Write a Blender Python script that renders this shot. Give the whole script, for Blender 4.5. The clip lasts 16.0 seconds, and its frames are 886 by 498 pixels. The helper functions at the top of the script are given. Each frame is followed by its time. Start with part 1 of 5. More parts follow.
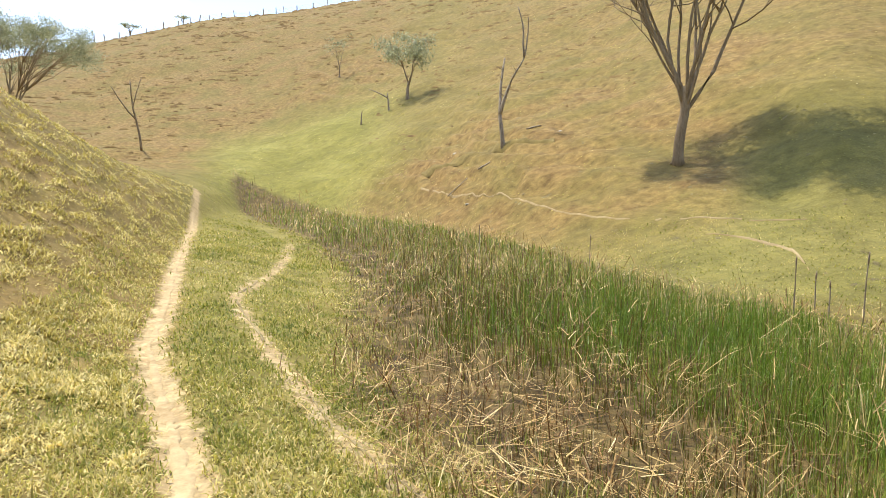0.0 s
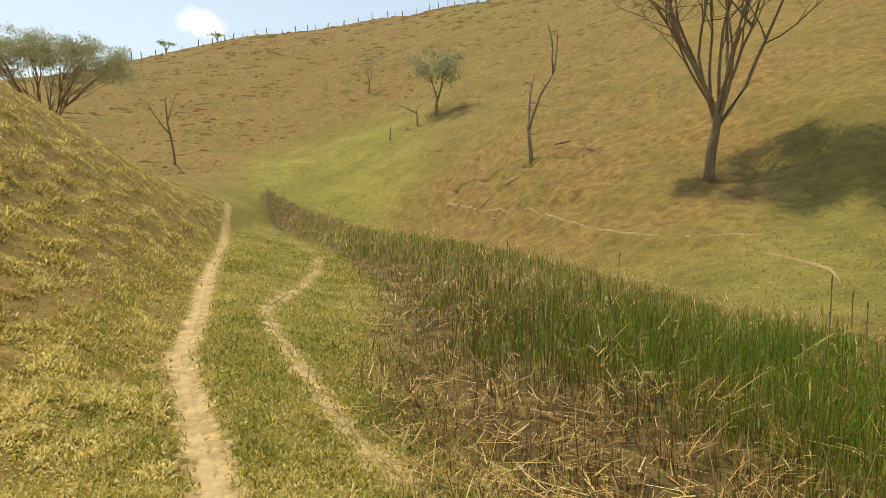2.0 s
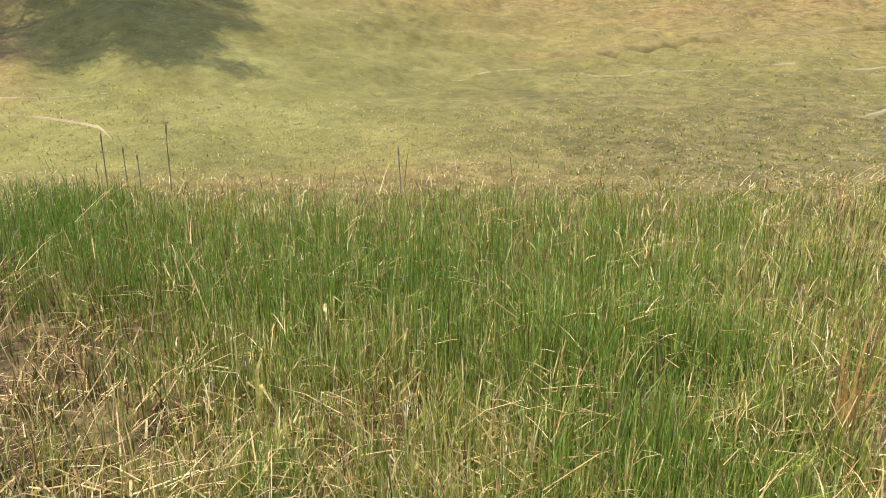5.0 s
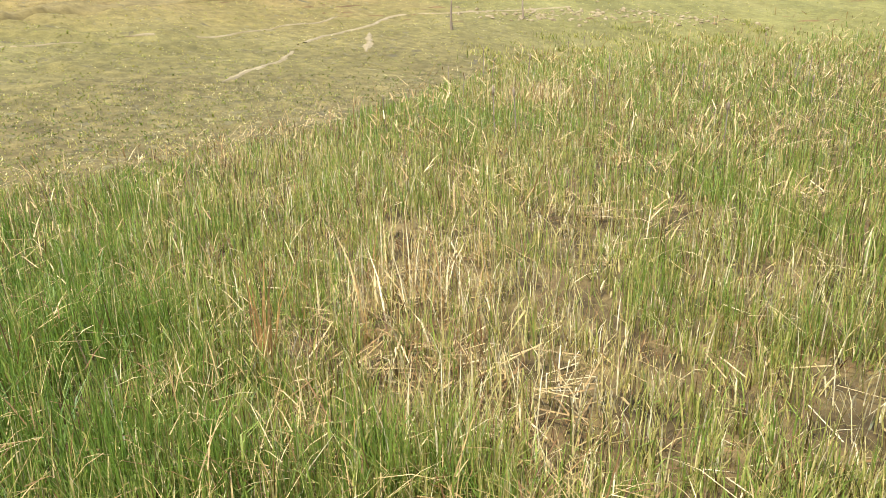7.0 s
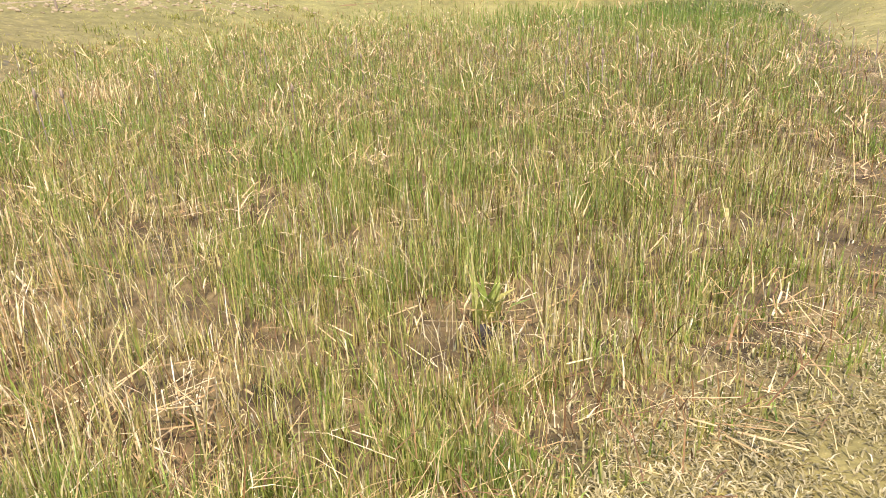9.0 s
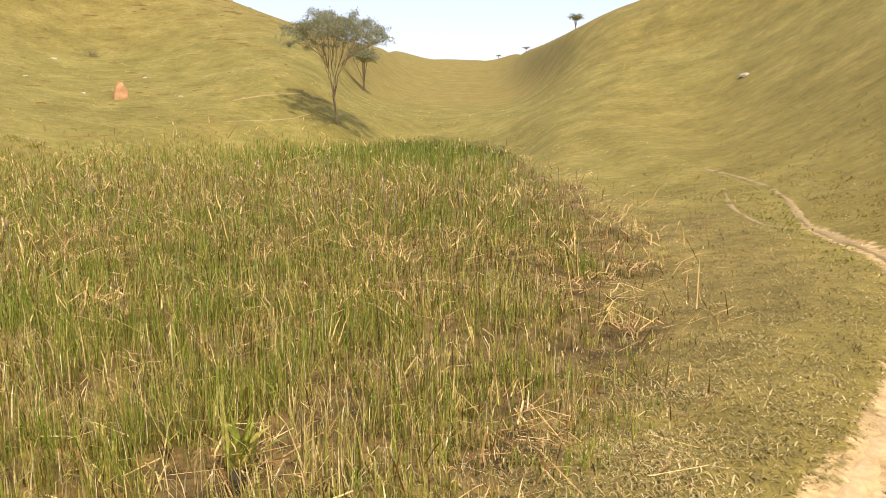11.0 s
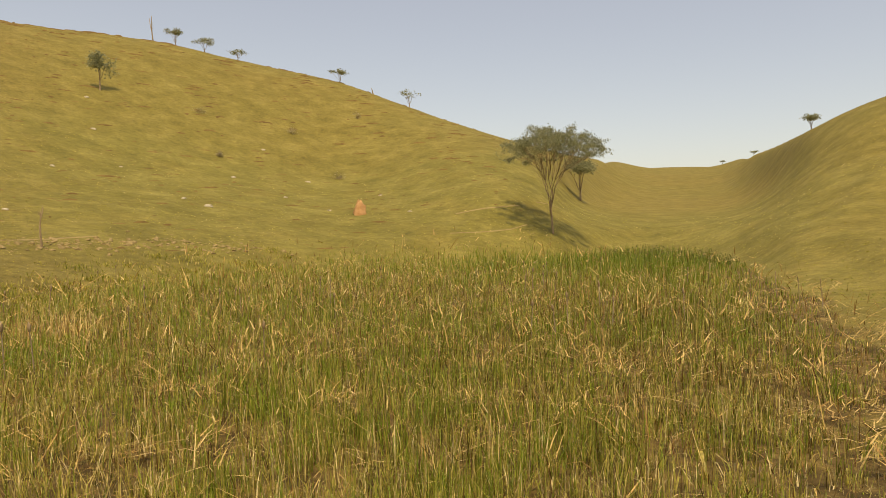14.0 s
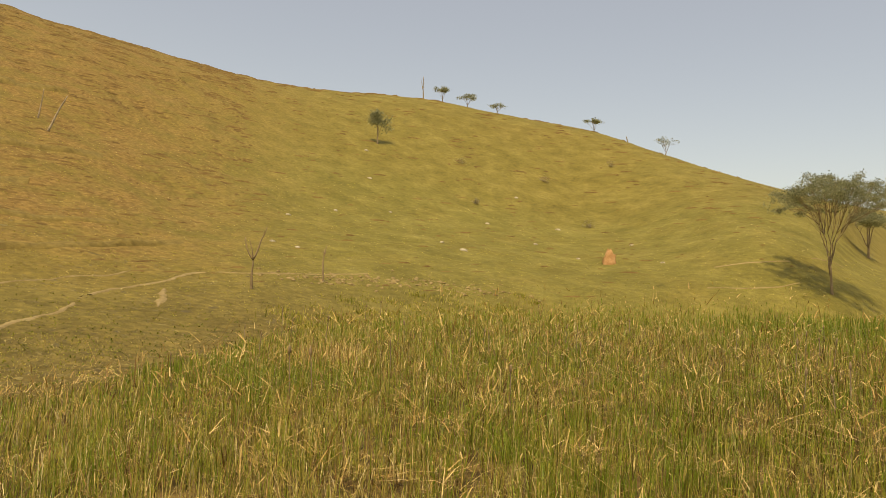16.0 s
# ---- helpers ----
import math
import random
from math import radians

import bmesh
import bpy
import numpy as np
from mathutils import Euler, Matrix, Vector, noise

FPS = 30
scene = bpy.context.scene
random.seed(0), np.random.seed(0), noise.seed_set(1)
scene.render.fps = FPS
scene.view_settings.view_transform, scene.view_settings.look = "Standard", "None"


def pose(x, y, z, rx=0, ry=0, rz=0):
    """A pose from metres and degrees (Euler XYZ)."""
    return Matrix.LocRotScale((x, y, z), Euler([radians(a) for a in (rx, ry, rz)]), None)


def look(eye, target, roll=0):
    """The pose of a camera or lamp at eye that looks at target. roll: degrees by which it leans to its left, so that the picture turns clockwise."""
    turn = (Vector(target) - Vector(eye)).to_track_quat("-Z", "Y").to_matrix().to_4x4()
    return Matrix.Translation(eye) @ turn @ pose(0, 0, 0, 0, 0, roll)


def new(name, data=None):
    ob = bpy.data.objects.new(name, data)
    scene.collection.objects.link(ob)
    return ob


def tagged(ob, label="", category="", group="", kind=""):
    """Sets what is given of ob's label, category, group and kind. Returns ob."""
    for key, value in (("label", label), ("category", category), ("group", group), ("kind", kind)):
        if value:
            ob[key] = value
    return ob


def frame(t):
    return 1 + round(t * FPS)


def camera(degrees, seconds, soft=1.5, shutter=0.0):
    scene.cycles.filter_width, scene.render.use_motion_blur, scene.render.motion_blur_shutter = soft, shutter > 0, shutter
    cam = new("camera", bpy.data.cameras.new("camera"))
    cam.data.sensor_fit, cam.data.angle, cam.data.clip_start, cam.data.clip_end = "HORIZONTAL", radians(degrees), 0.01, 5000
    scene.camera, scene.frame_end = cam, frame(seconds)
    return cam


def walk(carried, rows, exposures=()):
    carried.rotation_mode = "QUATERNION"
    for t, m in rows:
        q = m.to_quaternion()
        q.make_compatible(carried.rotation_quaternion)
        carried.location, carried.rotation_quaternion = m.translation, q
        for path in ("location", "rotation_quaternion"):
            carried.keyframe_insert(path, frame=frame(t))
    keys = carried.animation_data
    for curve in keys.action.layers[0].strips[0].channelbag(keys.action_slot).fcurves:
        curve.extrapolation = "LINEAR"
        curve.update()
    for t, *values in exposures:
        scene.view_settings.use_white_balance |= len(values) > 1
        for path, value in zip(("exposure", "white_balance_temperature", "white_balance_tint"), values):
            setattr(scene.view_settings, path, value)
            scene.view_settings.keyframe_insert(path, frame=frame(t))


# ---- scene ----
# The camera stands beside a cattle path and turns by the right, held a little in front of the body.
cam = camera(65.5, 16.0, soft=0.8)
EYE = 1.6
REACH = 0.13
TURNS = (
    (0.0, -0.00, -6.00, -0.00),
    (0.5, 3.93, -2.88, -0.49),
    (1.0, 5.97, -0.34, -0.87),
    (1.5, 5.62, -0.83, -1.07),
    (2.0, 2.31, -4.77, -0.23),
    (2.5, -2.65, -8.67, -0.31),
    (3.0, -11.62, -9.11, -0.79),
    (3.5, -23.37, -10.90, 0.09),
    (4.0, -32.02, -15.18, 1.48),
    (4.2, -35.54, -16.43, 2.53),
    (4.5, -39.92, -16.02, 1.38),
    (4.8, -46.46, -16.39, 0.49),
    (5.0, -53.04, -16.31, 0.35),
    (5.2, -59.18, -17.10, 0.90),
    (7.3, -102.97, -18.73, 0.58),
    (7.5, -103.74, -18.70, 0.41),
    (7.8, -108.26, -19.90, 0.43),
    (8.0, -111.66, -19.75, -0.40),
    (8.2, -116.80, -20.37, 0.80),
    (8.5, -125.23, -21.33, 2.41),
    (9.0, -135.00, -20.90, 1.79),
    (9.5, -144.36, -19.50, 0.38),
    (10.0, -151.99, -17.43, 0.75),
    (10.2, -153.95, -15.76, 0.24),
    (12.3, -154.76, -4.51, -0.86),
    (12.5, -153.41, -3.08, -1.31),
    (12.7, -151.42, -1.89, -1.55),
    (13.0, -149.19, -1.38, -0.95),
    (13.5, -143.06, -1.11, 0.07),
    (14.0, -137.31, -1.35, 0.72),
    (14.5, -133.74, -1.49, -0.09),
    (15.0, -127.44, -0.79, -0.69),
    (15.5, -122.49, 0.20, -1.20),
    (16.0, -116.99, 2.37, -2.12),
)
EXPOSURES = ((0.0,1.2,6000,10),(0.5,0.86,6900,10),(1.0,0.56,7200,6),(1.5,0.5,7700,6),(2.0,0.55,7600,3),(2.5,0.87,6700,6),(3.0,1.07,6200,12),(3.5,1.1,6000,7),(4.5,1.18,5900,7),(5.0,1.26,5800,12),(7.5,1.5,5600,13),(8.0,1.52,5700,19),(8.5,1.56,5700,24),(9.0,1.56,5700,27),(10.0,1.5,5700,29),(12.3,0.48,9400,9),(14.0,0.44,9300,13),(16.0,0.43,9800,10))

walk(cam, [(t, pose(-REACH * math.sin(radians(w)), REACH * math.cos(radians(w)), EYE, 90 + p, r, w)) for t, w, p, r in TURNS],
     EXPOSURES)


# ---- daylight: a hazy sky and a high sun over the western hill ----
SUN_BEARING, SUN_HEIGHT = -50.0, 64.5
world = bpy.data.worlds.new("sky")
scene.world = world
world.use_nodes = True
wn, wl = world.node_tree.nodes, world.node_tree.links
sky = wn.new("ShaderNodeTexSky")
sky.sky_type = "NISHITA"
sky.sun_disc = False
sky.sun_elevation, sky.sun_rotation = radians(SUN_HEIGHT), radians(SUN_BEARING)
sky.air_density, sky.dust_density, sky.ozone_density = 1.0, 1.7, 1.0
wn["Background"].inputs["Strength"].default_value = 0.13
# one small bright cloud low in the north-west
CLOUD_BEARING, CLOUD_HEIGHT = -21.3, 12.6
geo = wn.new("ShaderNodeTexCoord")
puff = wn.new("ShaderNodeTexNoise")
puff.inputs["Scale"].default_value, puff.inputs["Detail"].default_value = 34.0, 7.0
wl.new(geo.outputs["Generated"], puff.inputs["Vector"])
toward = wn.new("ShaderNodeVectorMath")
toward.operation = "DISTANCE"
squash = wn.new("ShaderNodeVectorMath")
squash.operation = "MULTIPLY"
squash.inputs[1].default_value = (1, 1, 1.7)
wl.new(geo.outputs["Generated"], squash.inputs[0])
cb, ch = radians(CLOUD_BEARING), radians(CLOUD_HEIGHT)
toward.inputs[1].default_value = (math.sin(cb) * math.cos(ch), math.cos(cb) * math.cos(ch), math.sin(ch) * 1.7)
wl.new(squash.outputs[0], toward.inputs[0])
near = wn.new("ShaderNodeMath")
near.operation = "MULTIPLY_ADD"
near.inputs[1].default_value, near.inputs[2].default_value = -1.0 / 0.045, 1.0
wl.new(toward.outputs["Value"], near.inputs[0])
shape = wn.new("ShaderNodeMath")
shape.operation = "ADD"
wl.new(near.outputs[0], shape.inputs[0])
wl.new(puff.outputs["Fac"], shape.inputs[1])
fade = wn.new("ShaderNodeMapRange")
fade.inputs["From Min"].default_value, fade.inputs["From Max"].default_value = 0.72, 1.3
wl.new(shape.outputs[0], fade.inputs["Value"])
cloudy = wn.new("ShaderNodeMix")
cloudy.data_type = "RGBA"
wl.new(fade.outputs[0], cloudy.inputs["Factor"])
# a thin even haze over the clear sky
hazy = wn.new("ShaderNodeMix")
hazy.data_type = "RGBA"
hazy.inputs["Factor"].default_value = 0.28
wl.new(sky.outputs[0], hazy.inputs["A"])
hazy.inputs["B"].default_value = (3.5, 3.9, 5.3, 1)
wl.new(hazy.outputs["Result"], cloudy.inputs["A"])
cloudy.inputs["B"].default_value = (6.6, 6.6, 6.6, 1)
wl.new(cloudy.outputs["Result"], wn["Background"].inputs[0])

sun = new("sun", bpy.data.lights.new("sun", "SUN"))
sun.data.energy, sun.data.angle, sun.data.color = 2.3, radians(0.7), (1.0, 0.91, 0.74)
sb, sh = radians(SUN_BEARING), radians(SUN_HEIGHT)
sun.matrix_world = look((0, 0, 0), (-math.sin(sb) * math.cos(sh), -math.cos(sb) * math.cos(sh), -math.sin(sh)))
sun.location = (-60, -30, 90)


# ---- materials ----
def material(name, rough=0.9, spec=0.2):
    m = bpy.data.materials.new(name)
    m.use_nodes = True
    n = m.node_tree.nodes
    b = n["Principled BSDF"]
    b.inputs["Roughness"].default_value = rough
    b.inputs["Specular IOR Level"].default_value = spec
    return m, n, m.node_tree.links, b


def noise_node(n, l, scale, detail=4, vector=None, rough=0.6):
    t = n.new("ShaderNodeTexNoise")
    t.inputs["Scale"].default_value, t.inputs["Detail"].default_value, t.inputs["Roughness"].default_value = scale, detail, rough
    if vector:
        l.new(vector, t.inputs["Vector"])
    return t.outputs["Fac"]


def ramp(n, l, fac, *stops):
    r = n.new("ShaderNodeValToRGB")
    e = r.color_ramp.elements
    while len(e) < len(stops):
        e.new(0.5)
    for k, (p, c) in enumerate(stops):
        e[k].position, e[k].color = p, (*c, 1)
    l.new(fac, r.inputs[0])
    return r.outputs[0]


def mix(n, l, fac, a, b, kind="MIX"):
    m = n.new("ShaderNodeMix")
    m.data_type, m.blend_type = "RGBA", kind
    for sock, v in ((m.inputs["Factor"], fac), (m.inputs["A"], a), (m.inputs["B"], b)):
        if isinstance(v, (int, float)):
            sock.default_value = v
        elif isinstance(v, tuple):
            sock.default_value = (*v, 1)
        else:
            l.new(v, sock)
    return m.outputs["Result"]


def mathn(n, l, op, a, b):
    m = n.new("ShaderNodeMath")
    m.operation, m.use_clamp = op, False
    for s, v in ((m.inputs[0], a), (m.inputs[1], b)):
        if isinstance(v, (int, float)):
            s.default_value = v
        else:
            l.new(v, s)
    return m.outputs[0]


def bump(n, l, b, height, strength, dist):
    k = n.new("ShaderNodeBump")
    k.inputs["Strength"].default_value, k.inputs["Distance"].default_value = strength, dist
    l.new(height, k.inputs["Height"])
    l.new(k.outputs[0], b.inputs["Normal"])


def attribute(n, name):
    a = n.new("ShaderNodeAttribute")
    a.attribute_name = name
    return a.outputs["Fac"]


def ground_material():
    m, n, l, b = material("pasture")
    co = n.new("ShaderNodeTexCoord").outputs["Object"]
    big, mid, fine, tiny = (noise_node(n, l, s, 5, co) for s in (0.035, 0.35, 3.0, 22.0))
    dry = ramp(n, l, mid, (0.3, (0.20, 0.122, 0.027)), (0.5, (0.24, 0.152, 0.038)), (0.7, (0.285, 0.19, 0.056)))
    green = ramp(n, l, mid, (0.3, (0.145, 0.13, 0.03)), (0.5, (0.19, 0.168, 0.042)), (0.72, (0.25, 0.22, 0.062)))
    brown = ramp(n, l, fine, (0.3, (0.175, 0.105, 0.031)), (0.5, (0.225, 0.144, 0.045)), (0.7, (0.275, 0.187, 0.063)))
    mud = ramp(n, l, fine, (0.3, (0.062, 0.042, 0.015)), (0.5, (0.13, 0.089, 0.031)), (0.72, (0.215, 0.155, 0.055)))
    col = mix(n, l, mathn(n, l, "MULTIPLY_ADD", big, 0.5), dry, green)
    col = mix(n, l, attribute(n, "lush"), col, green)
    fresh = ramp(n, l, mid, (0.3, (0.20, 0.18, 0.03)), (0.5, (0.255, 0.23, 0.042)), (0.72, (0.33, 0.295, 0.07)))
    col = mix(n, l, attribute(n, "fresh"), col, fresh)
    worn = mathn(n, l, "MULTIPLY", attribute(n, "worn"), ramp(n, l, mid, (0.35, (0.3, 0.3, 0.3)), (0.6, (1, 1, 1))))
    col = mix(n, l, worn, col, brown)
    col = mix(n, l, attribute(n, "marsh"), col, mud)
    tuft = ramp(n, l, noise_node(n, l, 1.1, 4, co, 0.7), (0.34, (0.62, 0.58, 0.55)), (0.5, (1.0, 1.0, 1.0)), (0.66, (1.3, 1.28, 1.2)))
    col = mix(n, l, 0.32, col, tuft, "MULTIPLY")
    soil = ramp(n, l, noise_node(n, l, 5.0, 5, co), (0.3, (0.33, 0.225, 0.10)), (0.5, (0.44, 0.32, 0.155)), (0.7, (0.56, 0.43, 0.225)))
    edge = mathn(n, l, "ADD", attribute(n, "bare"), mathn(n, l, "MULTIPLY", mathn(n, l, "SUBTRACT", noise_node(n, l, 7.0, 6, co, 0.75), 0.5), 1.5))
    col = mix(n, l, ramp(n, l, edge, (0.42, (0, 0, 0)), (0.62, (1, 1, 1))), col, soil)
    grain = ramp(n, l, fine, (0.25, (0.72, 0.72, 0.70)), (0.5, (1.0, 1.0, 1.0)), (0.75, (1.22, 1.2, 1.15)))
    col = mix(n, l, 1.0, col, grain, "MULTIPLY")
    grain2 = ramp(n, l, tiny, (0.3, (0.75, 0.75, 0.72)), (0.7, (1.25, 1.24, 1.2)))
    col = mix(n, l, 1.0, col, grain2, "MULTIPLY")
    l.new(col, b.inputs["Base Color"])
    bump(n, l, b, mathn(n, l, "ADD", mathn(n, l, "MULTIPLY", fine, 1.0), mathn(n, l, "MULTIPLY", tiny, 0.35)), 0.5, 0.10)
    return m


def blade_material(name, stops, translucent=0.3, rough=0.55, spec=0.3):
    """Grass and reeds: a colour per blade along a ramp, some light through the leaf."""
    m, n, l, b = material(name, rough, spec)
    col = ramp(n, l, attribute(n, "tone"), *stops)
    co = n.new("ShaderNodeTexCoord").outputs["Object"]
    col = mix(n, l, 1.0, col, ramp(n, l, noise_node(n, l, 9, 3, co), (0.3, (0.8, 0.8, 0.78)), (0.7, (1.18, 1.18, 1.15))), "MULTIPLY")
    fleck = noise_node(n, l, 34, 2, co)
    col = mix(n, l, 1.0, col, ramp(n, l, fleck, (0.36, (0.75, 0.75, 0.72)), (0.5, (1.0, 1.0, 1.0)), (0.64, (1.3, 1.28, 1.24))), "MULTIPLY")
    l.new(col, b.inputs["Base Color"])
    t = n.new("ShaderNodeBsdfTranslucent")
    l.new(col, t.inputs["Color"])
    mx = n.new("ShaderNodeMixShader")
    mx.inputs[0].default_value = translucent
    l.new(b.outputs[0], mx.inputs[1])
    l.new(t.outputs[0], mx.inputs[2])
    l.new(mx.outputs[0], n["Material Output"].inputs["Surface"])
    return m


def simple_material(name, dark, light, scale=6.0, rough=0.9, relief=0.02, stretch=(1, 1, 1)):
    m, n, l, b = material(name, rough)
    mp = n.new("ShaderNodeMapping")
    mp.inputs["Scale"].default_value = stretch
    l.new(n.new("ShaderNodeTexCoord").outputs["Object"], mp.inputs[0])
    a, f = noise_node(n, l, scale, 5, mp.outputs[0]), noise_node(n, l, scale * 5, 4, mp.outputs[0])
    mean = mathn(n, l, "MULTIPLY_ADD", a, 0.65)
    l.new(mathn(n, l, "MULTIPLY", f, 0.35), mean.node.inputs[2])
    l.new(ramp(n, l, mean, (0.36, dark), (0.64, light)), b.inputs["Base Color"])
    bump(n, l, b, mean, 0.7, relief)
    return m


M_GROUND = ground_material()
M_PATH = simple_material("trodden_soil", (0.36, 0.25, 0.115), (0.57, 0.43, 0.22), 5.0, 0.95, 0.03)
M_TRAIL = simple_material("pale_trail_soil", (0.22, 0.165, 0.075), (0.37, 0.285, 0.135), 1.2, 0.95, 0.03)
M_REED = blade_material("reed_blade", ((0.0, (0.145, 0.08, 0.027)), (0.06, (0.16, 0.24, 0.027)), (0.3, (0.285, 0.34, 0.051)), (0.5, (0.42, 0.36, 0.085)), (0.7, (0.57, 0.45, 0.16)), (1.0, (0.88, 0.74, 0.42))), 0.36, 0.44, 0.38)
M_STRAW = blade_material("dry_straw", ((0.0, (0.16, 0.082, 0.026)), (0.35, (0.345, 0.205, 0.065)), (0.7, (0.62, 0.445, 0.17)), (1.0, (0.88, 0.71, 0.38))), 0.2)
M_TURF = blade_material("turf_blade", ((0.0, (0.145, 0.175, 0.022)), (0.35, (0.285, 0.288, 0.045)), (0.65, (0.475, 0.415, 0.09)), (1.0, (0.80, 0.66, 0.30))), 0.45)
M_SLOPE = blade_material("slope_blade", ((0.0, (0.15, 0.09, 0.028)), (0.25, (0.28, 0.195, 0.05)), (0.5, (0.405, 0.335, 0.062)), (0.75, (0.55, 0.46, 0.12)), (1.0, (0.85, 0.72, 0.32))), 0.42)
M_DULL = blade_material("dead_grass", ((0.0, (0.16, 0.125, 0.042)), (0.4, (0.30, 0.245, 0.085)), (0.75, (0.45, 0.37, 0.15)), (1.0, (0.68, 0.57, 0.30))), 0.35)
# bark raised in tone to take in the haze over the trunks
M_BARK = simple_material("grey_bark", (0.21, 0.15, 0.085), (0.40, 0.305, 0.185), 5.0, 0.9, 0.03, (3, 3, 0.6))
M_DEAD = simple_material("weathered_dead_wood", (0.17, 0.125, 0.075), (0.50, 0.41, 0.28), 4.0, 0.85, 0.02, (4, 4, 0.5))
# leaf colour lightened to carry the haze in front of the crowns
M_LEAF = blade_material("tree_leaf", ((0.0, (0.20, 0.21, 0.12)), (0.5, (0.31, 0.32, 0.18)), (1.0, (0.50, 0.50, 0.32))), 0.65)
M_CUT = simple_material("earth_cut", (0.13, 0.095, 0.03), (0.27, 0.2, 0.06), 2.5, 0.95, 0.04)
M_TRACK = simple_material("dusty_track_soil", (0.28, 0.205, 0.095), (0.43, 0.325, 0.16), 1.6, 0.95, 0.03)
# brown earth, darkened to stand for the shaded side of the terracettes
M_LEDGE = simple_material("shaded_terrace_earth", (0.115, 0.072, 0.026), (0.235, 0.155, 0.055), 1.2, 0.97, 0.03)
# paler than the leaves themselves: haze over the tall crown, mixed into the colour
M_BRUSH = blade_material("dry_leaf", ((0.0, (0.24, 0.20, 0.12)), (0.5, (0.36, 0.31, 0.19)), (1.0, (0.52, 0.46, 0.29))), 0.6)
M_TERMITE = simple_material("termite_clay", (0.38, 0.20, 0.08), (0.58, 0.35, 0.17), 2.5, 0.95, 0.06)
M_STONE = simple_material("pale_stone", (0.32, 0.27, 0.18), (0.62, 0.56, 0.42), 3.0, 0.9, 0.05)
M_WIRE = simple_material("fence_wire", (0.15, 0.14, 0.13), (0.30, 0.29, 0.27), 9.0, 0.5)


# ---- the lie of the land: a marshy valley floor between pasture hills ----
# each row: bearing (degrees, clockwise from ahead), then distance of the foot of the slope, then distance and
# height angle of three stations up the slope (bench, middle, crest), as a surveyor would note them from the path
NORTH = (
    (-50, 2.2, 24, 12.0, 45, 5.0, 140, 6.0),
    (-38.5, 3.0, 26, 9.2, 46, 2.5, 140, 6.5),
    (-29.3, 4.5, 28, 4.0, 48, 1.5, 145, 8.3),
    (-25.2, 7.0, 27, 1.1, 50, 1.0, 150, 9.6),
    (-22.5, 11, 26, -0.5, 50, 0.9, 150, 10.4),
    (-19.6, 24, 31, -1.6, 52, 0.9, 150, 11.2),
    (-16.5, 38, 44, -0.9, 58, 2.2, 150, 11.7),
    (-12, 36, 43, -0.6, 60, 4.0, 150, 12.2),
    (-5, 30, 36, -0.3, 54, 5.3, 148, 13.5),
    (5, 20, 28, 1.6, 44, 7.0, 145, 14.7),
    (12, 15.5, 24, 1.0, 38, 7.0, 140, 15.5),
)
EAST = (
    (20, 12, 22, 0.9, 31, 7.5, 135, 16.4),
    (29, 10.5, 15.5, -4.6, 25, 6.5, 130, 17.1),
    (45, 9.5, 16, -4.6, 28, 5.0, 125, 18.0),
    (60, 9.5, 20, -2.6, 34, 4.5, 125, 18.1),
    (75, 9.8, 20, -2.8, 36, 4.0, 130, 17.5),
    (90, 12, 24, -2.4, 42, 4.0, 135, 16.0),
    (103, 18, 30, -0.9, 52, 4.0, 140, 14.4),
    (115, 27, 36, -0.5, 64, 4.5, 145, 14.3),
    (129, 34, 42, -0.6, 75, 4.0, 140, 12.1),
    (141, 38, 45, 0.0, 56, 3.8, 118, 7.8),
)
SOUTH = (
    (147, 42, 49, 0.0, 59, 2.7, 120, 6.1),
    (153, 55, 70, 0.4, 160, 2.5, 420, 5.0),
    (160.5, 40, 60, 0.2, 150, 2.4, 420, 4.8),
    (163, 28, 45, 0.5, 70, 3.5, 110, 5.8),
    (167.6, 22, 36, -0.5, 60, 4.5, 95, 8.2),
    (175.9, 16, 30, -1.8, 55, 5.0, 85, 10.7),
    (185.5, 8, 24, 1.0, 45, 8.0, 80, 13.8),
    (200, 3.0, 15, 8.0, 40, 15, 75, 17.0),
    (225, 1.6, 12, 12, 35, 18, 70, 20.0),
    (270, 1.3, 12, 14, 30, 19, 65, 21.0),
    (295, 1.5, 14, 14, 32, 17, 65, 20.0),
)
# the cattle path along the foot of the western hill, from south to north
PATH_LINE = ((9, -40), (3.5, -28), (1.9, -23.3), (1.0, -21), (0.0, -17.7), (-0.42, -15), (-0.6, -12.3), (-0.92, -10.9), (-1.25, -9.8), (-1.4, -8.6),
             (-1.3, -7.3), (-1.05, -6), (-0.8, -4.8), (-0.48, -3.6), (-0.12, -2.75), (-0.15, -1.8), (-0.45, 0), (-0.72, 1.6), (-1.15, 3.1), (-1.32, 3.6), (-1.6, 4.15),
             (-1.9, 4.75), (-2.12, 5.2), (-2.45, 5.8), (-2.9, 6.75), (-3.2, 7.8), (-3.7, 9.3), (-4.45, 11.4), (-5.6, 14.75), (-7.6, 20.9), (-9.4, 26.2), (-14, 40))
# the near edge of the reeds
REED_LINE = ((20, -60), (14, -45), (8.5, -29), (2.1, -12.3), (0.6, -6.5), (0.55, -4.2), (0.7, -3), (1.1, -2), (1.2, 0), (0.7, 2.5),
             (-0.1, 3.7), (-0.6, 4.9), (-1.0, 6.4), (-1.3, 8.5), (-1.7, 12.4), (-4.4, 21.5), (-11.2, 37), (-14, 45))


def along(line, y):
    """The east-west place of a line that runs from south to north."""
    p = np.array(line, float)
    return np.interp(y, p[:, 1], p[:, 0])


def ease(x):
    x = np.clip(x, 0, 1)
    return x * x * (3 - 2 * x)


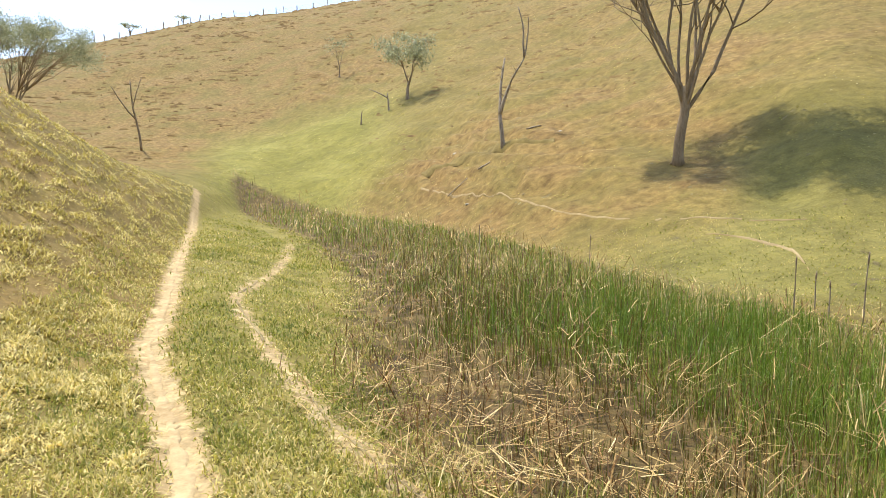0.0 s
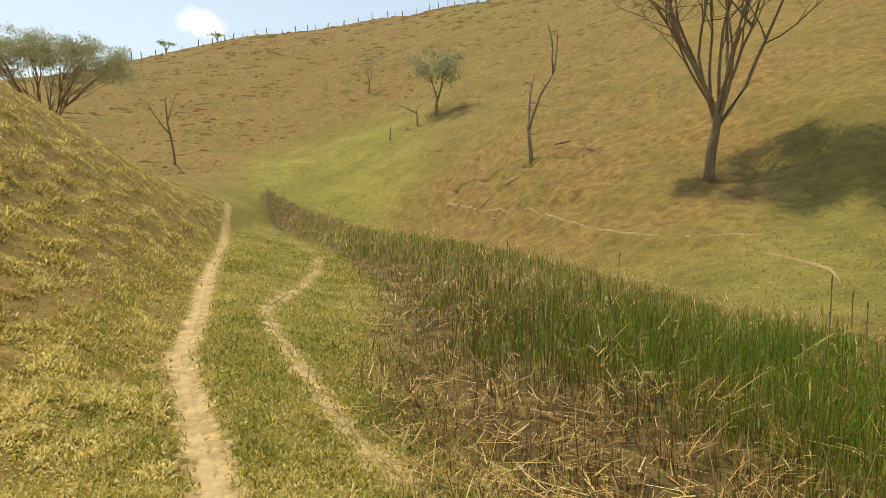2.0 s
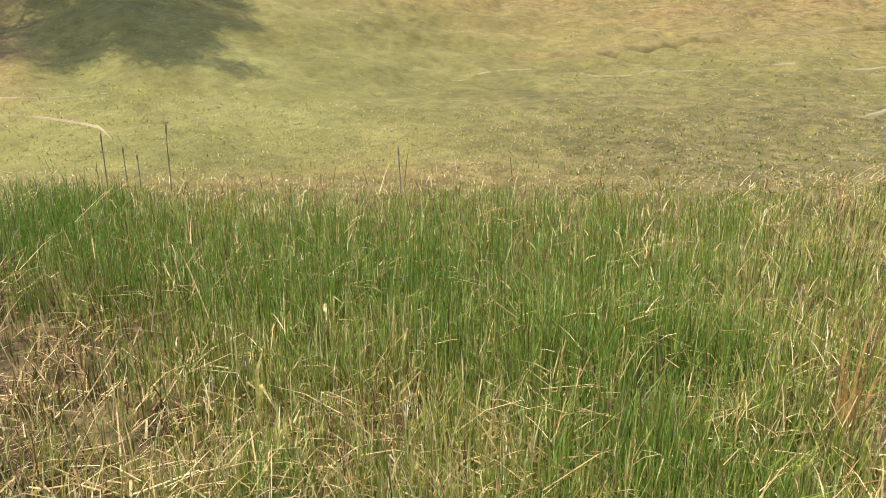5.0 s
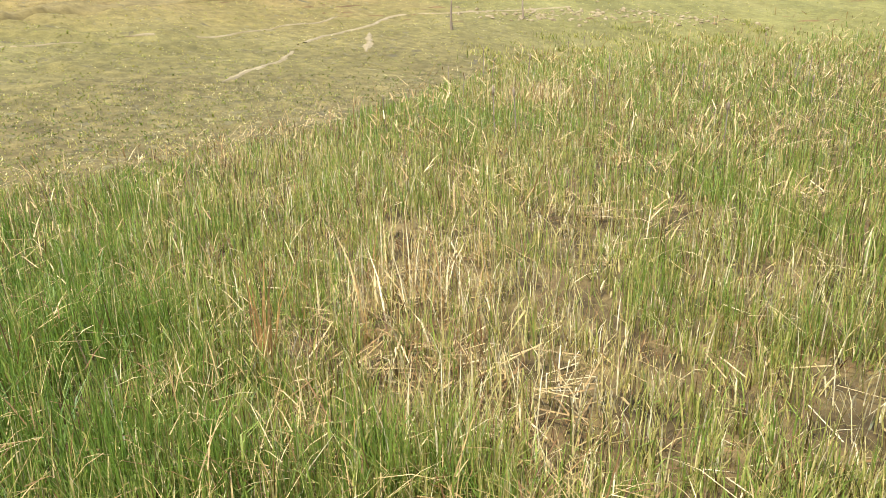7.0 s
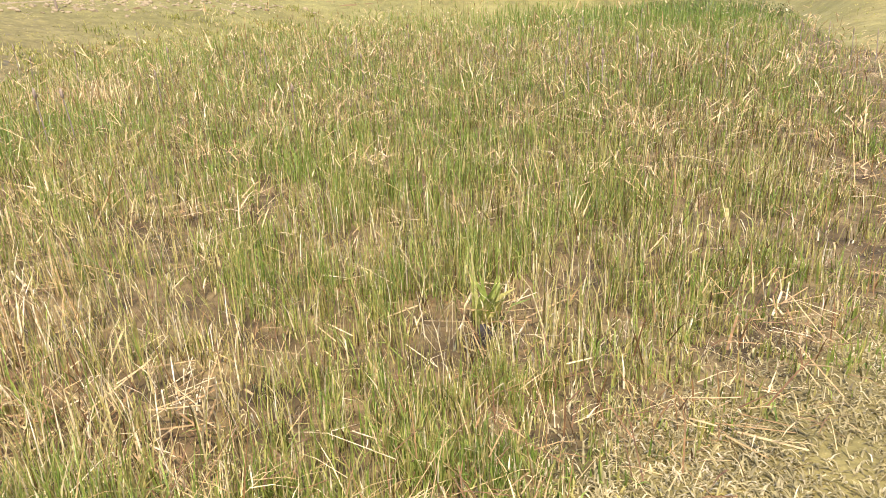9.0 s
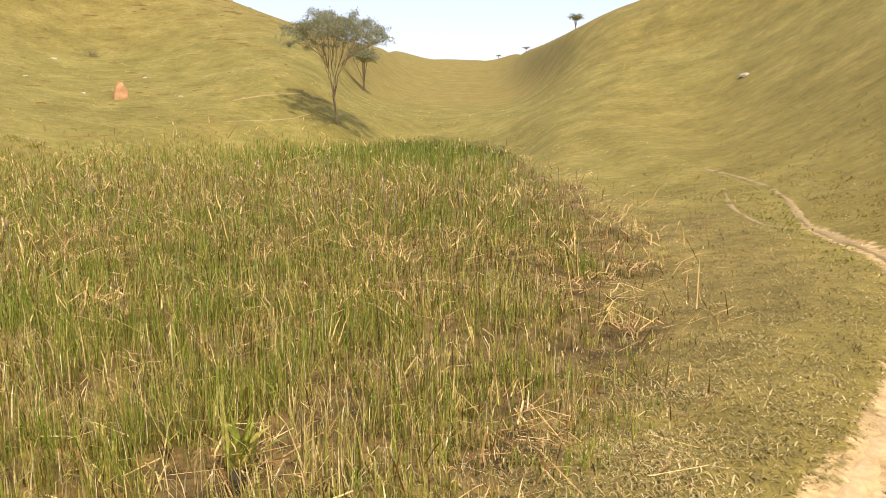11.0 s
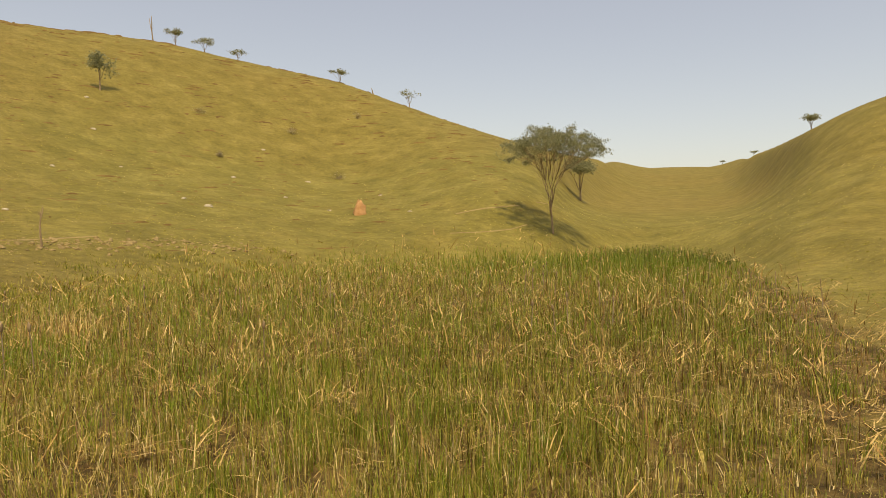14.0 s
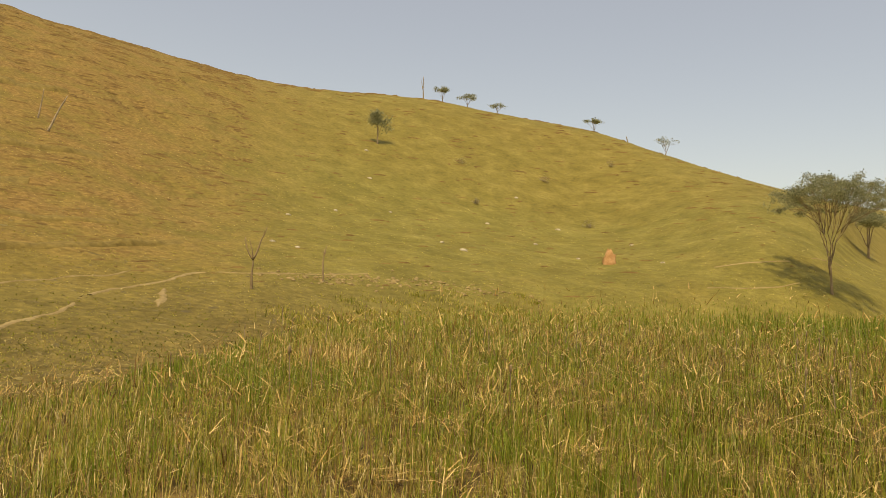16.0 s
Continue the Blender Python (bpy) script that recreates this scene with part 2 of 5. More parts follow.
def floor_height(x, y):
    """The valley floor alone: level with the path, a little lower in the marsh."""
    return -0.3 * ease((x - along(PATH_LINE, y) - 0.5) / 2.2)


def wobble(x, y, scale, seed):
    """Smooth uneven ground, about -1 to 1, from a few slanted waves."""
    rng = np.random.default_rng(seed)
    out = np.zeros_like(x, dtype=float)
    for k in range(9):
        a, f, ph = rng.uniform(0, 2 * np.pi), rng.uniform(0.6, 1.9) * 2 * np.pi / scale, rng.uniform(0, 6.3)
        u = x * np.cos(a) + y * np.sin(a)
        v = x * np.sin(a) - y * np.cos(a)
        out += np.sin(u * f + ph + 1.3 * np.sin(v * f * 0.7 + ph * 2))
    return out / 4.5


N_AZ = 900
RINGS = np.concatenate([[0.0, 0.25], 0.5 * np.exp(np.arange(0, 290) * 0.0212), [300, 420, 480, 560, 700, 900, 1300, 2000, 3500]])
AZ = np.arange(N_AZ) * 360.0 / N_AZ


def survey():
    """Height of the land on a polar net round the path's bend: N_AZ bearings by RINGS."""
    rows = np.array(NORTH + EAST + SOUTH, float)
    rows = np.concatenate([rows[-3:] - [360, 0, 0, 0, 0, 0, 0, 0], rows, rows[:4] + [360, 0, 0, 0, 0, 0, 0, 0]])
    az = np.where(AZ > 310, AZ - 360, AZ)
    cols = [np.interp(az, rows[:, 0], rows[:, k]) for k in range(1, 8)]
    order = np.argsort(az)
    kern = np.exp(-0.5 * (np.arange(-12, 13) / 4.0) ** 2)
    kern /= kern.sum()
    for k in range(7):
        c = cols[k][order]
        c = np.convolve(np.concatenate([c[-12:], c, c[:12]]), kern, "valid")
        cols[k][order] = c
    foot, rb, eb, rm, em, rc, ec = cols
    s, c = np.sin(np.radians(AZ)), np.cos(np.radians(AZ))

    def rel(r, e):
        return EYE + r * np.tan(np.radians(e)) - floor_height(r * s, r * c)

    zb, zm, zc = rel(rb, eb), rel(rm, em), rel(rc, ec)
    height = np.zeros((N_AZ, len(RINGS)))
    for i in range(N_AZ):
        kr = np.array([0, foot[i] * 0.8, foot[i], rb[i], rm[i], rc[i], rc[i] * 1.12, rc[i] * 1.5, rc[i] * 2.5, 4000])
        kz = np.array([0, 0, 0, zb[i], zm[i], zc[i], zc[i] * 1.02, zc[i] * 0.86, zc[i] * 0.5, 0])
        d = np.diff(kz) / np.diff(kr)
        m = np.zeros(len(kr))
        ok = d[1:] * d[:-1] > 0
        m[1:-1][ok] = 2 * d[1:][ok] * d[:-1][ok] / (d[1:] + d[:-1])[ok]
        j = np.clip(np.searchsorted(kr, RINGS, "right") - 1, 0, len(kr) - 2)
        h = (kr[j + 1] - kr[j])
        t = (RINGS - kr[j]) / h
        height[i] = ((2 * t**3 - 3 * t**2 + 1) * kz[j] + (t**3 - 2 * t**2 + t) * h * m[j] + (3 * t**2 - 2 * t**3) * kz[j + 1] + (t**3 - t**2) * h * m[j + 1])
    x, y = s[:, None] * RINGS, c[:, None] * RINGS
    r = np.broadcast_to(RINGS, x.shape)
    floor = floor_height(x, y)
    slope = ease(height / 1.5)
    # cattle terraces: shallow steps that follow the hill, stronger on the worn flanks
    worn = ease((wobble(x, y, 60, 5) + 0.5)) * slope * ease((260 - r) / 150)
    worn *= np.where((AZ > 100) & (AZ < 300), np.where((AZ > 146) & (AZ < 205), 0.0, 0.45), np.where((AZ > 325) | (AZ < 14), 1.6, 1.0))[:, None]
    flank = ((AZ > 300) & (AZ < 346))[:, None] & (r < 36)
    worn *= np.where(flank, 0.0, 1.0)
    step = (height + 0.9 * wobble(x, y, 18, 7) + 0.3 * wobble(x, y, 5, 8) * ease((90 - r) / 50)) / 0.9
    terrace = (0.05 + 0.0012 * np.clip(r, 0, 60)) * worn * (np.sin(2 * np.pi * step) + 0.35 * np.sin(4 * np.pi * step + 1) * ease((65 - r) / 35))
    bumps = 0.025 * wobble(x, y, 1.3, 11) * ease(r / 2) * ease((38 - r) / 22) + 0.06 * wobble(x, y, 4.5, 12) * slope * ease((110 - r) / 60) + 0.28 * wobble(x, y, 22, 13) * slope * ease((r - 25) / 30)
    bumps *= ease((400 - r) / 300) * np.where((AZ > 100) & (AZ < 300), np.where(AZ > 148, 0.15, 0.35), 1.0)[:, None]
    bumps = bumps + np.where(flank, 0.06 * wobble(height * 3.2, y * 0.9 + x * 0.3, 1.5, 14) + 0.03 * wobble(x, y, 0.75, 15), 0) * slope
    near_path = np.exp(-(((x - along(PATH_LINE, y)) / 0.22) ** 2))
    return floor + height + terrace + bumps - 0.05 * near_path * ease((30 - r) / 8)


LAND = survey()


def ground_at(x, y):
    """Height of the land at places x, y (arrays)."""
    x, y = np.asarray(x, float), np.asarray(y, float)
    r = np.hypot(x, y)
    a = np.degrees(np.arctan2(x, y)) % 360 * N_AZ / 360
    i = np.floor(a).astype(int)
    fa = a - i
    j = np.clip(np.searchsorted(RINGS, r, "right") - 1, 0, len(RINGS) - 2)
    fr = (r - RINGS[j]) / (RINGS[j + 1] - RINGS[j])
    i0, i1 = i % N_AZ, (i + 1) % N_AZ
    return (LAND[i0, j] * (1 - fa) + LAND[i1, j] * fa) * (1 - fr) + (LAND[i0, j + 1] * (1 - fa) + LAND[i1, j + 1] * fa) * fr


def foot_at(x, y):
    """Distance of the foot of the slope on the bearing of x, y."""
    rows = np.array(NORTH + EAST + SOUTH, float)
    a = np.degrees(np.arctan2(x, y)) % 360
    return np.interp(np.where(a > 310, a - 360, a), rows[:, 0], rows[:, 1])


def place(bearing, distance):
    """A place on the land, by bearing and distance from the path's bend."""
    x, y = distance * math.sin(radians(bearing)), distance * math.cos(radians(bearing))
    return Vector((x, y, float(ground_at(x, y))))


# ---- mesh helpers ----
def mesh_from(name, verts, tris, mat, tone=None, smooth=False):
    """A triangle mesh from arrays, quickly."""
    verts, tris = np.asarray(verts, np.float32), np.asarray(tris, np.int32)
    me = bpy.data.meshes.new(name)
    me.vertices.add(len(verts))
    me.vertices.foreach_set("co", verts.ravel())
    me.loops.add(tris.size)
    me.loops.foreach_set("vertex_index", tris.ravel())
    me.polygons.add(len(tris))
    me.polygons.foreach_set("loop_start", np.arange(0, tris.size, 3, dtype=np.int32))
    me.polygons.foreach_set("loop_total", np.full(len(tris), 3, np.int32))
    if smooth:
        me.polygons.foreach_set("use_smooth", np.ones(len(tris), bool))
    if tone is not None:
        me.attributes.new("tone", "FLOAT", "POINT").data.foreach_set("value", np.asarray(tone, np.float32))
    me.update(calc_edges=True)
    me.validate()
    me.materials.append(mat)
    return me


def part(name, me, parent, label=""):
    ob = new(name, me)
    ob.parent = parent
    if label:
        tagged(ob, label)
    return ob


def thing(name, at, label, category, group=""):
    """An empty at the base of a thing, to carry its parts."""
    ob = new(name)
    ob.matrix_world = Matrix.Translation(at)
    return tagged(ob, label, category, group)


def bearing(x, y):
    a = np.degrees(np.arctan2(x, y))
    return np.where(a < -50, a + 360, a)


def patch(x, y, b, d, size):
    """1 at the middle of a patch at that bearing and distance, fading over size metres."""
    px, py = d * math.sin(radians(b)), d * math.cos(radians(b))
    return np.exp(-(((x - px) ** 2 + (y - py) ** 2) / size**2))


def band(v, lo, hi, soft):
    return ease((v - lo) / soft + 0.5) * ease((hi - v) / soft + 0.5)


def in_marsh(x, y):
    """Metres inside the reed bed; below 0 outside."""
    r = np.hypot(x, y)
    a = bearing(x, y)
    inner = x - along(REED_LINE, y) + 0.7 * wobble(x, y, 4.5, 48) * ease((-y - 4) / 5)
    rise = np.interp(a, (-20, -17, -13, -7, 60, 97, 104, 112, 120, 132, 146, 153, 159), (3, 7, 4, 0, 0, 0, 3, 3.5, 5, 6, 5, 2, 0))
    return np.where((a > -20) & (a < 178), np.minimum(inner, foot_at(x, y) + rise - r), -1.0)


SIDE_TRAIL = ((-7.2, 27), (-4.4, 20), (-3.6, 15.7), (-3.1, 12.6), (-2.95, 10.6), (-2.85, 9.4), (-2.45, 8.4), (-1.95, 7.25), (-1.53, 6.3), (-1.15, 5.5), (-0.9, 4.9), (-0.62, 4.35), (-0.32, 3.8), (0.02, 3.35), (0.35, 2.98), (0.6, 2.7))


def smooth_line(points, step=0.12):
    p = np.array(points, float)
    t = np.concatenate([[0], np.cumsum(np.hypot(*np.diff(p, axis=0).T))])
    s = np.arange(0, t[-1], step)
    q = np.stack([np.interp(s, t, p[:, k]) for k in (0, 1)], 1)
    w = max(3, int(0.9 / step))
    kern = np.hanning(2 * w + 1)
    kern /= kern.sum()
    pad = np.concatenate([np.repeat(q[:1], w, 0), q, np.repeat(q[-1:], w, 0)])
    return np.stack([np.convolve(pad[:, k], kern, "valid") for k in (0, 1)], 1)


def near_line(x, y, line, reach):
    q = smooth_line(line, 0.15)
    out = np.full(len(x), 9.0)
    for p in q[np.hypot(q[:, 0], q[:, 1]) < reach]:
        out = np.minimum(out, np.hypot(x - p[0], y - p[1]))
    return out


# ---- the ground: one sheet to the horizon ----
def build_ground():
    s, c = np.sin(np.radians(AZ)), np.cos(np.radians(AZ))
    n = len(RINGS) - 1
    r = RINGS[1:]
    x, y, z = s[:, None] * r, c[:, None] * r, LAND[:, 1:]
    verts = np.stack([x, y, z], -1).reshape(-1, 3)
    verts = np.concatenate([verts, [[0, 0, LAND[:, 0].mean()]]])
    i, j = np.meshgrid(np.arange(N_AZ), np.arange(n - 1), indexing="ij")
    a, b = (i * n + j).ravel(), (i * n + j + 1).ravel()
    i2 = (i + 1) % N_AZ
    d, e = (i2 * n + j).ravel(), (i2 * n + j + 1).ravel()
    tris = np.concatenate([np.stack([a, d, b], 1), np.stack([b, d, e], 1)])
    k = np.arange(N_AZ)
    tris = np.concatenate([tris, np.stack([np.full(N_AZ, len(verts) - 1), (k + 1) % N_AZ * n, k * n], 1)])
    me = mesh_from("ground", verts, tris, M_GROUND, smooth=True)
    vx, vy = verts[:, 0], verts[:, 1]
    vr, va = np.hypot(vx, vy), bearing(vx, vy)
    soft = 0.5 + 0.5 * wobble(vx, vy, 9, 31)
    lush = band(va, -20, -5, 6) * band(vr, 33, 68, 8) + 0.95 * band(va, 96, 165, 14) * band(vr, 20, 80, 22) + 0.85 * band(va, 14, 95, 14) * band(vr, 8, 24, 10)
    lush += 0.15 * band(va, 100, 150, 20) * band(vr, 60, 150, 40) + 0.4 * band(va, 162, 200, 12) * band(vr, 16, 60, 8)
    worn = band(va, -50, -19, 5) * band(vr, 40, 160, 20) + band(va, -22, -3, 6) * band(vr, 62, 150, 14) + band(va, -7, 23, 6) * band(vr, 17.5, 36, 6) + 1.0 * band(va, 72, 100, 22) * band(vr, 30, 140, 20)
    worn += 0.9 * band(va, -50, -21, 5) * band(vr, 2, 33, 3) * np.clip(0.5 + soft, 0, 1) + 0.8 * band(va, 0, 76, 16) * band(vr, 27, 150, 12) + band(va, 14, 60, 10) * band(vr, 8.5, 11.5, 2) * 0.7
    litter = np.where((va > 120) & (vr < 14), np.clip((vx - along(PATH_LINE, vy) - 0.3) / 0.9, 0, 1) * 0.35, 0)
    rim = 0.85 * band(va, 55, 108, 34) * ease((foot_at(vx, vy) + 20 - vr) / 18) * ease((vr - 6) / 2) + 0.45 * band(va, 14, 62, 10) * ease((foot_at(vx, vy) + 1.6 - vr) / 1.5) * ease((vr - 6) / 2)
    wet = np.where(va > 95, np.minimum(in_marsh(vx, vy), foot_at(vx, vy) - 2 - vr), in_marsh(vx, vy))
    marsh = np.maximum(np.maximum(ease(wet / 0.8 + 0.4), litter), rim * (0.6 + 0.4 * soft))
    near = vr < 34
    bare = np.zeros(len(vx))
    worn_way = 0.5 + 0.5 * wobble(vx[near], vy[near], 1.6, 33)
    bare[near] = np.maximum(1 - near_line(vx[near], vy[near], PATH_LINE, 34) / 0.31, (1 - near_line(vx[near], vy[near], SIDE_TRAIL, 20) / np.where(vy[near] < 6, 0.33, 0.29)) * (0.62 + 0.33 * worn_way))
    bare = np.clip(bare, -0.5, 1) * np.where(vy < 0, ease((16 - vr) / 6), 1) + 0.42 * patch(vx, vy, 158, 3.4, 0.9) + 0.6 * patch(vx, vy, 3, 3.1, 0.7) + 0.4 * band(va, 22, 52, 8) * band(vr - foot_at(vx, vy), 0.2, 1.8, 1.0) * (0.4 + 0.6 * soft)
    fresh = 0.55 * band(va, -19.5, -5, 8) * band(vr, 32, 64, 16) + 0.3 * band(va, -22, -8, 4) * band(vr, 5, 30, 4)
    for name, v in (("fresh", np.clip(fresh, 0, 1)), ("bare", np.clip(bare, 0, 1)), ("lush", np.clip(lush, 0, 1) * np.clip(0.5 + soft, 0, 1)), ("worn", np.clip(worn, 0, 1)), ("marsh", marsh)):
        me.attributes.new(name, "FLOAT", "POINT").data.foreach_set("value", v.astype(np.float32))
    return tagged(new("ground", me), "dry ochre and green pasture covering valley floor and hills", "ground", kind="structure")


build_ground()


# ---- trodden paths ----
def build_path(points, width, mat, label, seed, lift=0.012, gap=0.0, step=0.07, rough=0.5):
    """A worn strip of bare soil that lies on the ground, with ragged edges and grassed-over gaps."""
    q = smooth_line(points, step)
    d = np.gradient(q, axis=0)
    d /= np.linalg.norm(d, axis=1)[:, None]
    side = np.stack([d[:, 1], -d[:, 0]], 1)
    rng = np.random.default_rng(seed)
    n = len(q)

    def ragged():
        v = rng.normal(0, 1, n)
        return np.convolve(v, np.ones(11) / 11, "same") * 1.9 + v * 0.6

    wl_, wr = width / 2 * np.clip(1 + rough * ragged(), 0.1, 2.2), width / 2 * np.clip(1 + rough * ragged(), 0.1, 2.2)
    ends = np.minimum(1, np.minimum(np.arange(n), np.arange(n)[::-1]) / 12)
    open_ = np.convolve(rng.normal(0, 1, n), np.ones(25) / 5, "same") > (-9 if gap == 0 else gap)
    cols = []
    for f in (-1, -0.5, 0, 0.5, 1):
        w = (wr if f > 0 else wl_) * ends
        x, y = (q + side * (f * w)[:, None]).T
        cols.append(np.stack([x, y, ground_at(x, y) + (lift if abs(f) < 1 else -0.02)], 1))
    verts = np.stack(cols, 1).reshape(-1, 3)
    i, k = np.meshgrid(np.where(open_[:-1])[0], np.arange(4), indexing="ij")
    a = (i * 5 + k).ravel()
    tris = np.concatenate([np.stack([a, a + 1, a + 5], 1), np.stack([a + 1, a + 6, a + 5], 1)])
    if len(tris):
        tagged(new("dirt_path", mesh_from("dirt_path", verts, tris, mat, smooth=True)), label, "path", kind="structure")


def by_bearing(*rows):
    return [(r * math.sin(radians(b)), r * math.cos(radians(b))) for b, r in rows]


build_path(PATH_LINE[9:-1], 0.13, M_PATH, "narrow pale bare soil cattle path along the hill foot", 3, rough=0.55)
build_path(PATH_LINE[2:10], 0.13, M_TRAIL, "narrow pale cattle path winding up the far valley side", 13, 0.02, gap=-0.4)
build_path(SIDE_TRAIL[2:], 0.035, M_TRAIL, "faint branch of the cattle path in short grass", 4, gap=-0.1, rough=0.8)
build_path(((-0.6, -11.8), (0.04, -12.0), (0.56, -14.3), (0.9, -17.5)), 0.12, M_TRAIL, "short grassy side trail beside the cattle path", 5, gap=-0.8)
build_path(((-3.5, 36), (-1.2, 31.8), (0.4, 28.3), (1.66, 25.8), (2.6, 23.4), (3.4, 20.9), (4.3, 18.7), (5.2, 17.25), (7.1, 15.6), (8.0, 15.0)), 0.06, M_TRACK,
           "thin broken cattle trail round the far edge of the marsh", 6, 0.025, gap=-0.7, step=0.16, rough=0.45)
build_path(((5.7, 15.4), (6.2, 14.9), (6.7, 13.9), (6.75, 13.2), (6.35, 11.9)), 0.10, M_TRACK, "pale bend of a cattle trail running down to the marsh", 14, 0.02, gap=-1.6, step=0.12, rough=0.5)
build_path(((10.0, 13.5), (11.6, 12.9), (15.2, 12.4), (18.5, 10.9), (20.3, 6.9), (22.7, 5.3)), 0.11, M_TRAIL, "faint cattle trail across the pasture slope", 7, 0.02, gap=-0.3)
build_path(((22.7, 5.3), (24.2, 3.3), (27.3, 0.75), (28.8, -0.8), (30.0, -1.5)), 0.11, M_TRAIL, "upper pale cattle trail on the slope", 8, 0.03, gap=-2.0)
build_path(((17.3, 2.0), (19.6, 1.37), (20.8, 0.7), (23.9, 0.1), (26.0, -0.7), (28.4, -2.6), (30.8, -3.6), (31.9, -7.9), (34, -13)), 0.17, M_TRAIL, "lower pale cattle trail climbing from the marsh", 9, 0.03, gap=-1.7)
build_path(((22.8, -1.9), (24.8, -2.2), (26.8, -2.4)), 0.30, M_TRAIL, "bare orange patch of worn soil beside the trail", 12, 0.03)


# ---- grass, reeds and straw ----
def blades(name, x, y, h, w, lean, turn, tone, mat, label, category, rng, curl=0.5, foot=0.0, folded=0.0, group="", blunt=False):
    """One mesh of many blades: each a tapering strip of two bends that leans over by its lean, towards turn."""
    n = len(x)
    z = ground_at(x, y) - 0.01 + foot
    fx, fy = np.cos(turn), np.sin(turn)
    face = turn + np.pi / 2 + rng.uniform(-0.7, 0.7, n)
    sx, sy = np.cos(face) * w / 2, np.sin(face) * w / 2
    fold = np.where(rng.uniform(0, 1, n) < folded, rng.uniform(0.7, 2.3, n), 0)
    l1, l2 = lean * (1 - curl * 0.6), lean * (1 + curl) + fold
    low = rng.uniform(0.45, 0.7, n)
    mx, mz = np.sin(l1) * h * low, np.cos(l1) * h * low
    tx, tz = mx + np.sin(l2) * h * (1 - low), mz + np.cos(l2) * h * (1 - low)
    v = np.zeros((n, 5, 3), np.float32)
    v[:, 0] = np.stack([x - sx, y - sy, z], 1)
    v[:, 1] = np.stack([x + sx, y + sy, z], 1)
    v[:, 2] = np.stack([x + fx * mx - sx * 0.8, y + fy * mx - sy * 0.8, z + mz], 1)
    v[:, 3] = np.stack([x + fx * mx + sx * 0.8, y + fy * mx + sy * 0.8, z + mz], 1)
    v[:, 4] = np.stack([x + fx * tx, y + fy * tx, z + tz], 1)
    k = np.arange(n)[:, None] * 5
    tris = np.concatenate([k + [[0, 1, 3]], k + [[0, 3, 2]], k + [[2, 3, 4]]])
    if blunt:
        # broken stems keep their width to the end: the last bend runs almost up to it
        v[:, 2:4] += (v[:, 4:5] - v[:, 2:4].mean(1, keepdims=True)) * 0.9
    me = mesh_from(name, v.reshape(-1, 3), tris, mat, np.repeat(tone, 5))
    return tagged(new(name, me), label, category, group, "stuff")


def sprinkle(rng, n, near, far, lo, hi, power=1.0):
    """Random places by bearing and distance, denser near the path's bend."""
    r = near * (far / near) ** (rng.uniform(0, 1, n) ** power)
    a = np.radians(rng.uniform(lo, hi, n))
    return r * np.sin(a), r * np.cos(a)


def dryness(x, y):
    d = 0.50 + 0.17 * wobble(x, y, 2.6, 41) + 0.16 * wobble(x, y, 0.8, 42) + 0.10 * wobble(x, y, 7.5, 43)
    for b, r, size, v in ((2, 5.2, 1.6, 0.42), (-5, 8.5, 1.8, 0.16), (-8, 16, 4, 0.05), (-4, 22, 5, -0.05), (-12, 26, 4, -0.1), (9, 9.2, 2.3, -0.36), (3, 8.2, 1.0, -0.3), (28, 6.6, 2.6, -0.26), (19, 7.6, 1.8, -0.18), (42, 4.6, 1.5, -0.2), (22, 3.8, 1.1, 0.4),
                          (50, 3.3, 0.8, 0.35), (40, 8.3, 1.3, 0.2), (66, 5.5, 2.2, -0.15), (76, 3.4, 1.5, -0.32), (97, 4.6, 1.7, 0.42), (109.5, 15, 2.8, 0.2), (100, 13, 3, -0.12), (122, 15, 4, -0.1),
                          (118, 8, 3.0, -0.04), (125, 5.5, 1.3, -0.05), (120, 5, 2.5, 0.1), (109, 3.2, 0.8, 0.3), (108, 9, 2.6, 0.2), (146, 4.2, 1.2, 0.1), (136, 9, 4, 0.03), (155, 11, 2.5, -0.05), (154, 38, 9, -0.4), (166, 7.5, 2.4, 0.12), (164, 4, 1.2, 0.12), (135, 20, 8, 0.03), (150, 11, 6, 0.02), (137.5, 3.6, 0.4, 0.3), (118, 13, 5, -0.02), (130, 24, 9, 0.08)):
        d = d + v * patch(x, y, b, r, size)
    return d


def trampled(x, y):
    """1 where cattle have trodden the reeds down into brown litter and loose stalks."""
    return np.clip(patch(x, y, 1, 6.5, 1.25) + patch(x, y, 11, 5.6, 0.9) + 0.8 * patch(x, y, 20, 4.7, 0.8) + 0.8 * patch(x, y, -4.5, 9.3, 1.3) + 0.7 * patch(x, y, -3, 5.2, 0.8), 0, 1)


